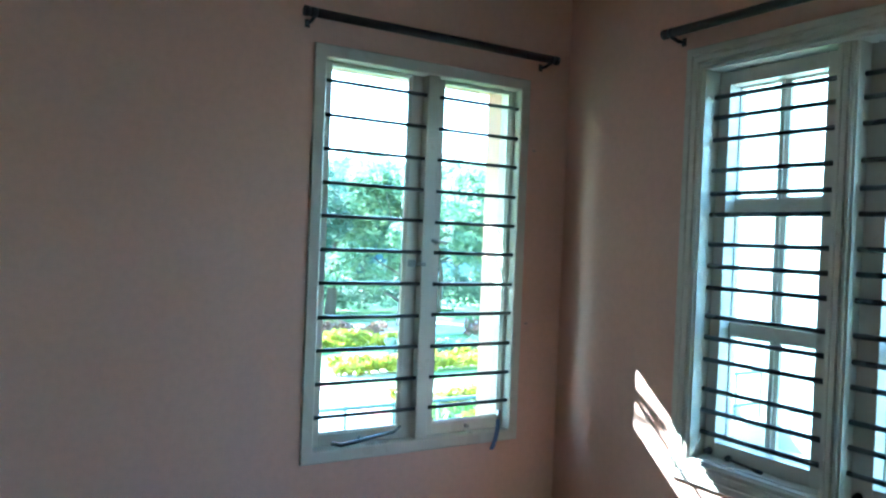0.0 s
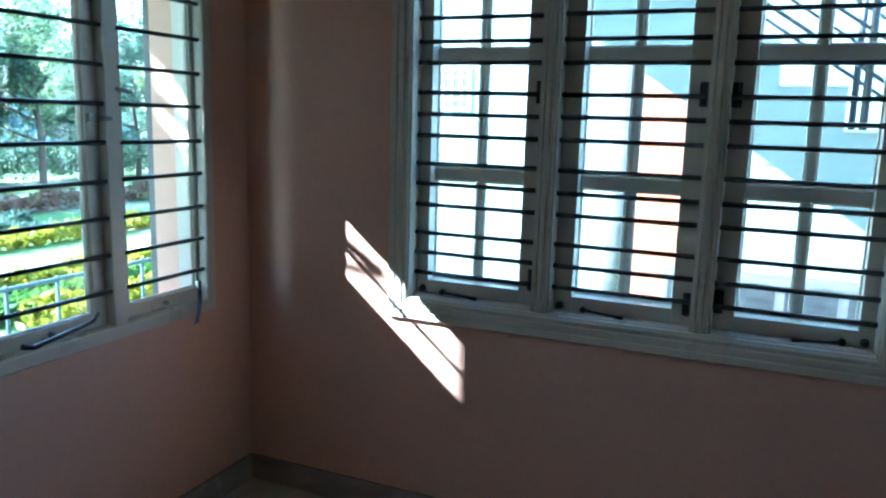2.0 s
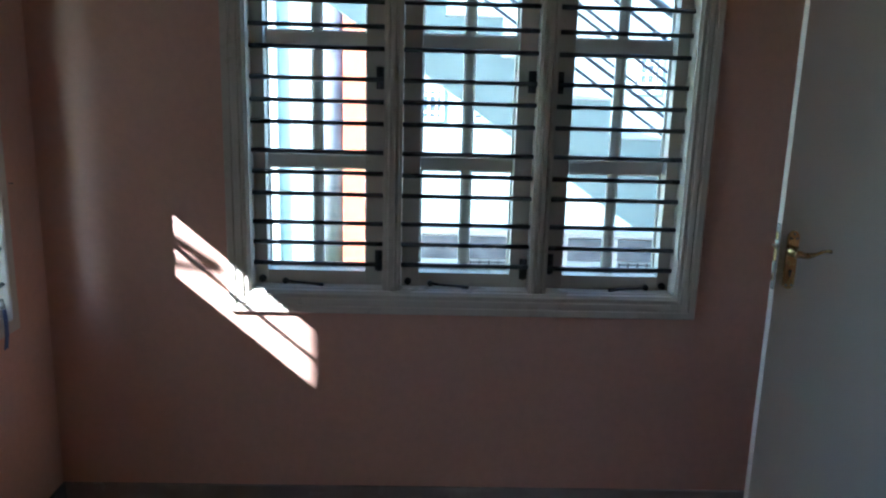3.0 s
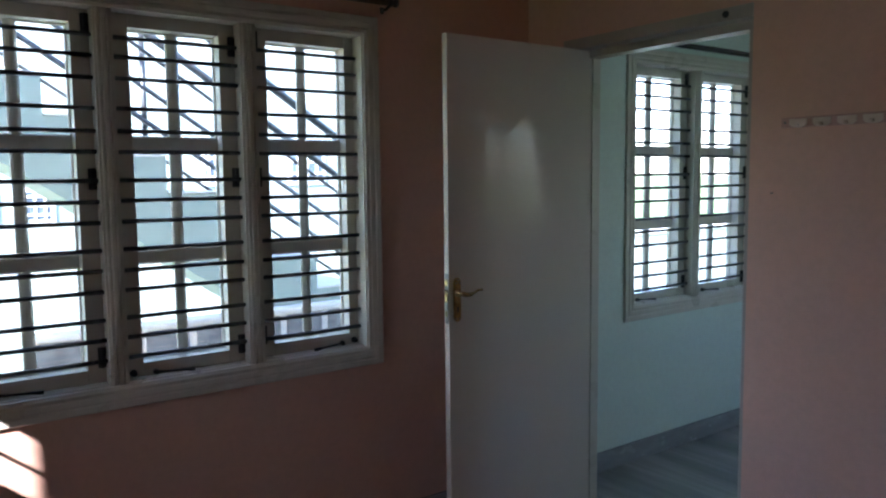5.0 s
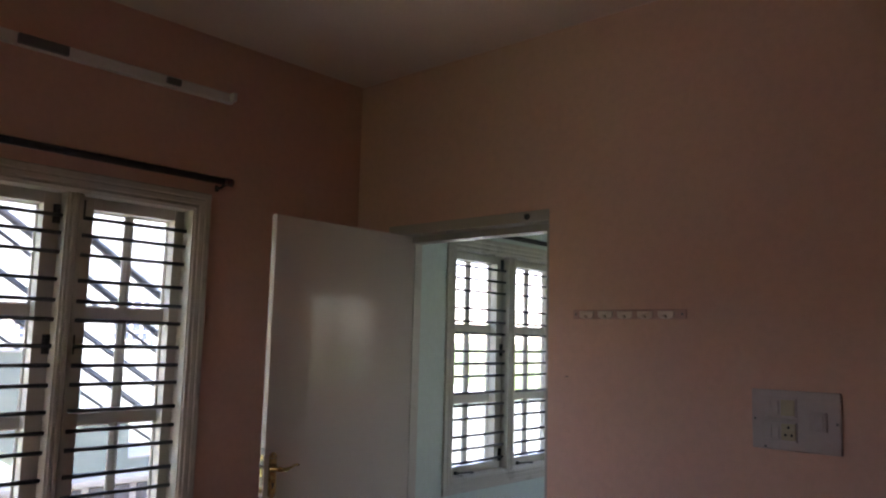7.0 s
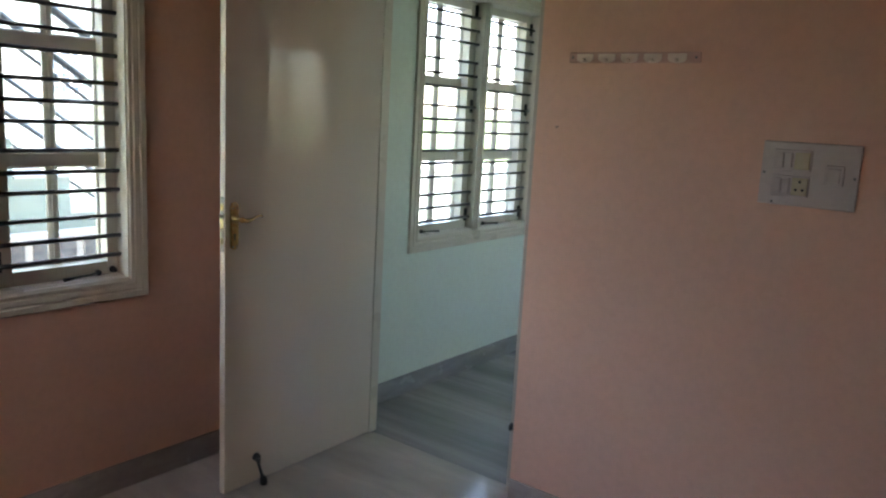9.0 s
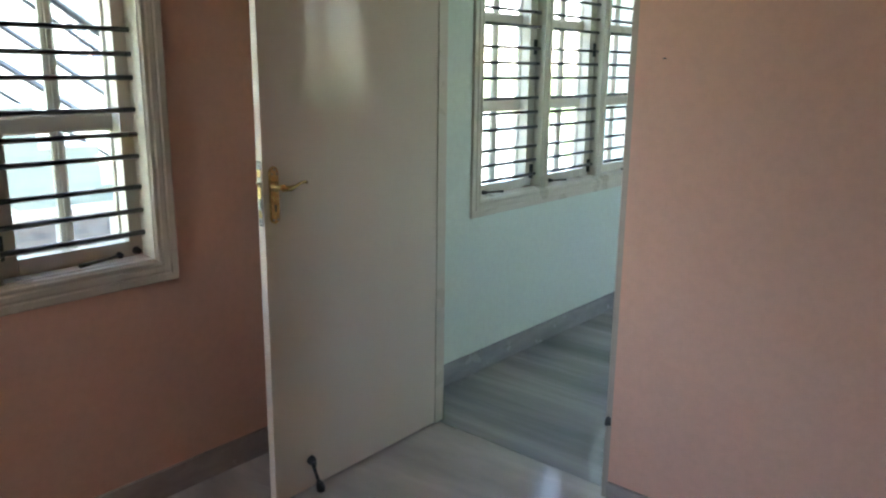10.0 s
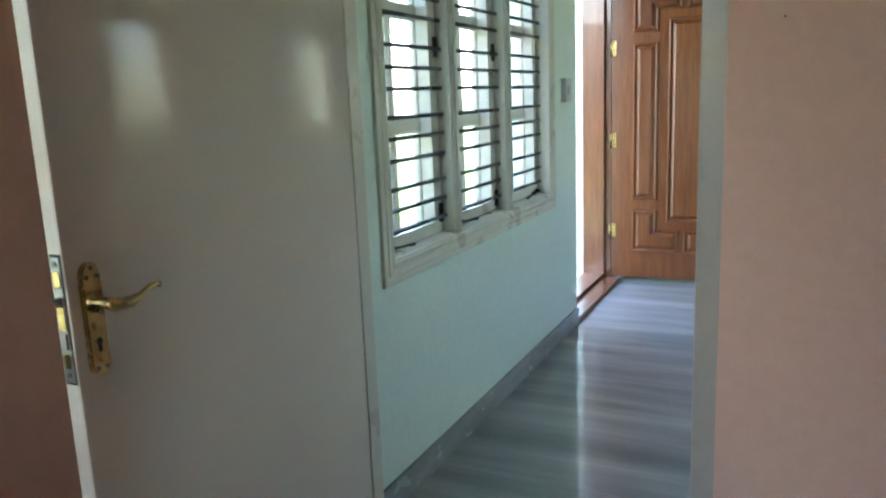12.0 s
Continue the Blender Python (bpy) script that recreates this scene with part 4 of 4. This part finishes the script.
tree(10.3, 18.8, 4.6, 2.2, 1, LEAF, "broad leafy garden tree with bright green leaves", "garden trees")
tree(14.6, 19.0, 5.6, 2.7, 2, LEAF, "broad leafy garden tree beside the path", "garden trees")
tree(7.0, 21.5, 4.4, 2.6, 3, LEAF_DARK, "dark leafy tree at the back of the garden", "garden trees")
tree(13.5, 22.0, 4.8, 2.8, 4, LEAF_DARK, "dark leafy tree at the back of the garden", "garden trees")
tree(20.0, 21.0, 5.2, 3.0, 5, LEAF_DARK, "dark leafy tree at the far side", "garden trees")
tree(10.0, 29.0, 5.2, 3.4, 6, LEAF_DARK, "tall dark tree in the distance", "garden trees")
tree(20.5, 32.0, 5.6, 3.6, 7, LEAF_DARK, "tall dark tree in the distance", "garden trees")
tree(29.0, 28.0, 5.6, 3.6, 8, LEAF_DARK, "tall dark tree in the distance", "garden trees")
tree(18.6, 15.4, 5.2, 2.4, 11, LEAF, "leafy tree near the corner pier", "garden trees")
palm(9.6, 22.0, 4.2, 9)


def hedge(x0, x1, y0, y1, h, material, label, seed):
    rng = np.random.default_rng(seed)
    n = int(min(14000, 900 * (x1 - x0) * (y1 - y0) + 500))
    p = rng.uniform(size=(n, 3))
    p[:, 2] = p[:, 2] ** 0.5
    lump = 0.62 + 0.38 * np.sin(p[:, 0] * (x1 - x0) * 2.3 + seed) * np.cos(p[:, 1] * 5 + seed)
    c = np.stack([x0 + p[:, 0] * (x1 - x0), y0 + p[:, 1] * (y1 - y0), GROUND + 0.03 + p[:, 2] * h * lump], 1)
    ob = leaves_mesh("hedge", c, 0.085, material, 0.8)
    return tagged(ob, label, "hedge", "garden hedges", "stuff")


hedge(5.3, 8.0, 7.4, 7.9, 0.42, HEDGE_Y, "low yellow-green clipped hedge", 1)
hedge(5.3, 8.6, 8.3, 8.9, 0.30, HEDGE_G, "low green planting bed", 3)
hedge(5.4, 10.5, 9.5, 9.9, 0.28, HEDGE_Y, "low yellow-green clipped hedge by the path", 2)
hedge(5.6, 13.0, 12.3, 12.7, 0.36, HEDGE_Y, "long yellow-green clipped hedge", 4)
hedge(7.6, 10.4, 13.6, 14.4, 0.34, LEAF_DARK, "low blue-green planting bed on the lawn", 5)
hedge(5.0, 8.6, 15.0, 15.5, 0.40, HEDGE_Y, "yellow hedge at the back of the lawn", 6)
hedge(11.0, 17.0, 16.0, 16.6, 0.5, FLOWER, "reddish flowering border", 7)
hedge(4.5, 8.4, 15.8, 16.4, 0.5, FLOWER, "reddish flowering border", 8)
hedge(8.2, 11.0, 6.8, 7.5, 0.5, HEDGE_G, "green shrub bed near the house", 9)
hedge(4.5, 24.0, 22.4, 23.4, 1.7, LEAF_DARK, "tall dark green shrubbery at the back of the garden", 10)
structure("garden_walk", box(nb(), 3.3, 4.9, 6.5, 14.0, GROUND, GROUND + 0.03), PAVING, "pale garden walk with a red kerb", "path")
structure("kerb", box(nb(), 4.9, 5.06, 6.5, 14.0, GROUND, GROUND + 0.10, 0.01), paint("red_kerb_paint", (0.30, 0.07, 0.06), 0.1, 0.8), "red painted kerb along the garden walk", "kerb")
structure("garden_path", box(nb(), 5.06, 30.0, 10.1, 10.9, GROUND, GROUND + 0.03), PAVING, "pale garden path between hedges", "path")
structure("garden_path", box(nb(), 5.06, 30.0, 17.0, 19.6, GROUND, GROUND + 0.03), PAVING, "broad pale path in front of the trees", "path")


def garden_railing():
    r = thing("garden_railing", pose(2.0, 6.3, GROUND), "dark teal painted steel garden railing above a low kerb", "railing")
    part("kerb", box(nb(), 0, 7, -0.12, 0.12, 0, 0.35, 0.01), PAVING, r)
    for z in (0.55, 0.95):
        part("rail", tube(nb(), [(0, 0, z), (7, 0, z)], 0.02, 8), DARK_TEAL, r)
    for k in range(15):
        part("post", tube(nb(), [(0.1 + 0.48 * k, 0, 0.3), (0.1 + 0.48 * k, 0, 0.98)], 0.016, 8), DARK_TEAL, r)


garden_railing()


def far_house(x, y, turn, w, d, h, material, label):
    f = thing("house", pose(x, y, GROUND, 0, 0, turn), label, "house", "distant houses")
    part("wall", box(nb(), -w / 2, w / 2, 0, d, 0, h), material, f)
    part("roof", box(nb(), -w / 2 - 0.4, w / 2 + 0.4, -0.4, d + 0.4, h, h + 0.25), CONCRETE, f)
    for s in range(int(h // 3)):
        for k in range(int(w // 2.5)):
            x0 = -w / 2 + 1.25 + 2.5 * k
            win = part("window", box(nb(), x0 - 0.6, x0 + 0.6, -0.05, -0.001, 1.0 + 3 * s, 2.3 + 3 * s), WHITE_OUT, f)
            part("pane", box(nb(), x0 - 0.5, x0 - 0.03, -0.06, -0.051, 1.1 + 3 * s, 2.2 + 3 * s), DARK_PANE, win)
            part("pane", box(nb(), x0 + 0.03, x0 + 0.5, -0.06, -0.051, 1.1 + 3 * s, 2.2 + 3 * s), DARK_PANE, win)


far_house(15.5, 38.0, -12, 13, 8, 6.2, DARK_TEAL, "dark teal two-storey house with white window frames behind the trees")
far_house(30.0, 42.0, -30, 16, 8, 6.2, MINT_OUT, "pale two-storey house behind the trees")
far_house(24.0, -16.0, -100, 16, 8, 6.2, WHITE_OUT, "pale two-storey house across the lane")


# ---- floor slabs, last ----
GROUT = paint("pale_grout", (0.50, 0.50, 0.48), 0.08, 0.7)


def slabs(name, rects, material, label):
    fl = structure(name, box(nb(), *rects, -0.06, -0.0016), GROUT, label, "floor")
    x0, x1, y0, y1 = rects
    nx, ny = max(1, round((x1 - x0) / 1.5)), max(1, round((y1 - y0) / 0.75))
    w, d = (x1 - x0) / nx, (y1 - y0) / ny
    bm = box(nb(), -w / 2 + 0.0009, w / 2 - 0.0009, -d / 2 + 0.0009, d / 2 - 0.0009, -0.0013, 0.0)
    me = bpy.data.meshes.new("slab")
    bm.to_mesh(me)
    bm.free()
    me.materials.append(material)
    for i in range(nx):
        for j in range(ny):
            s = new("slab", me)
            s.location = (x0 + (i + 0.5) * w, y0 + (j + 0.5) * d, 0)
            s.parent = fl
    return fl


slabs("floor", (WEST, EAST, -0.575, NORTH), MARBLE, "polished pale grey marble floor with soft streaks")
slabs("floor_hall", (WEST, HALL_E, HALL_S, -0.576), MARBLE_HALL, "polished banded grey marble hall floor")
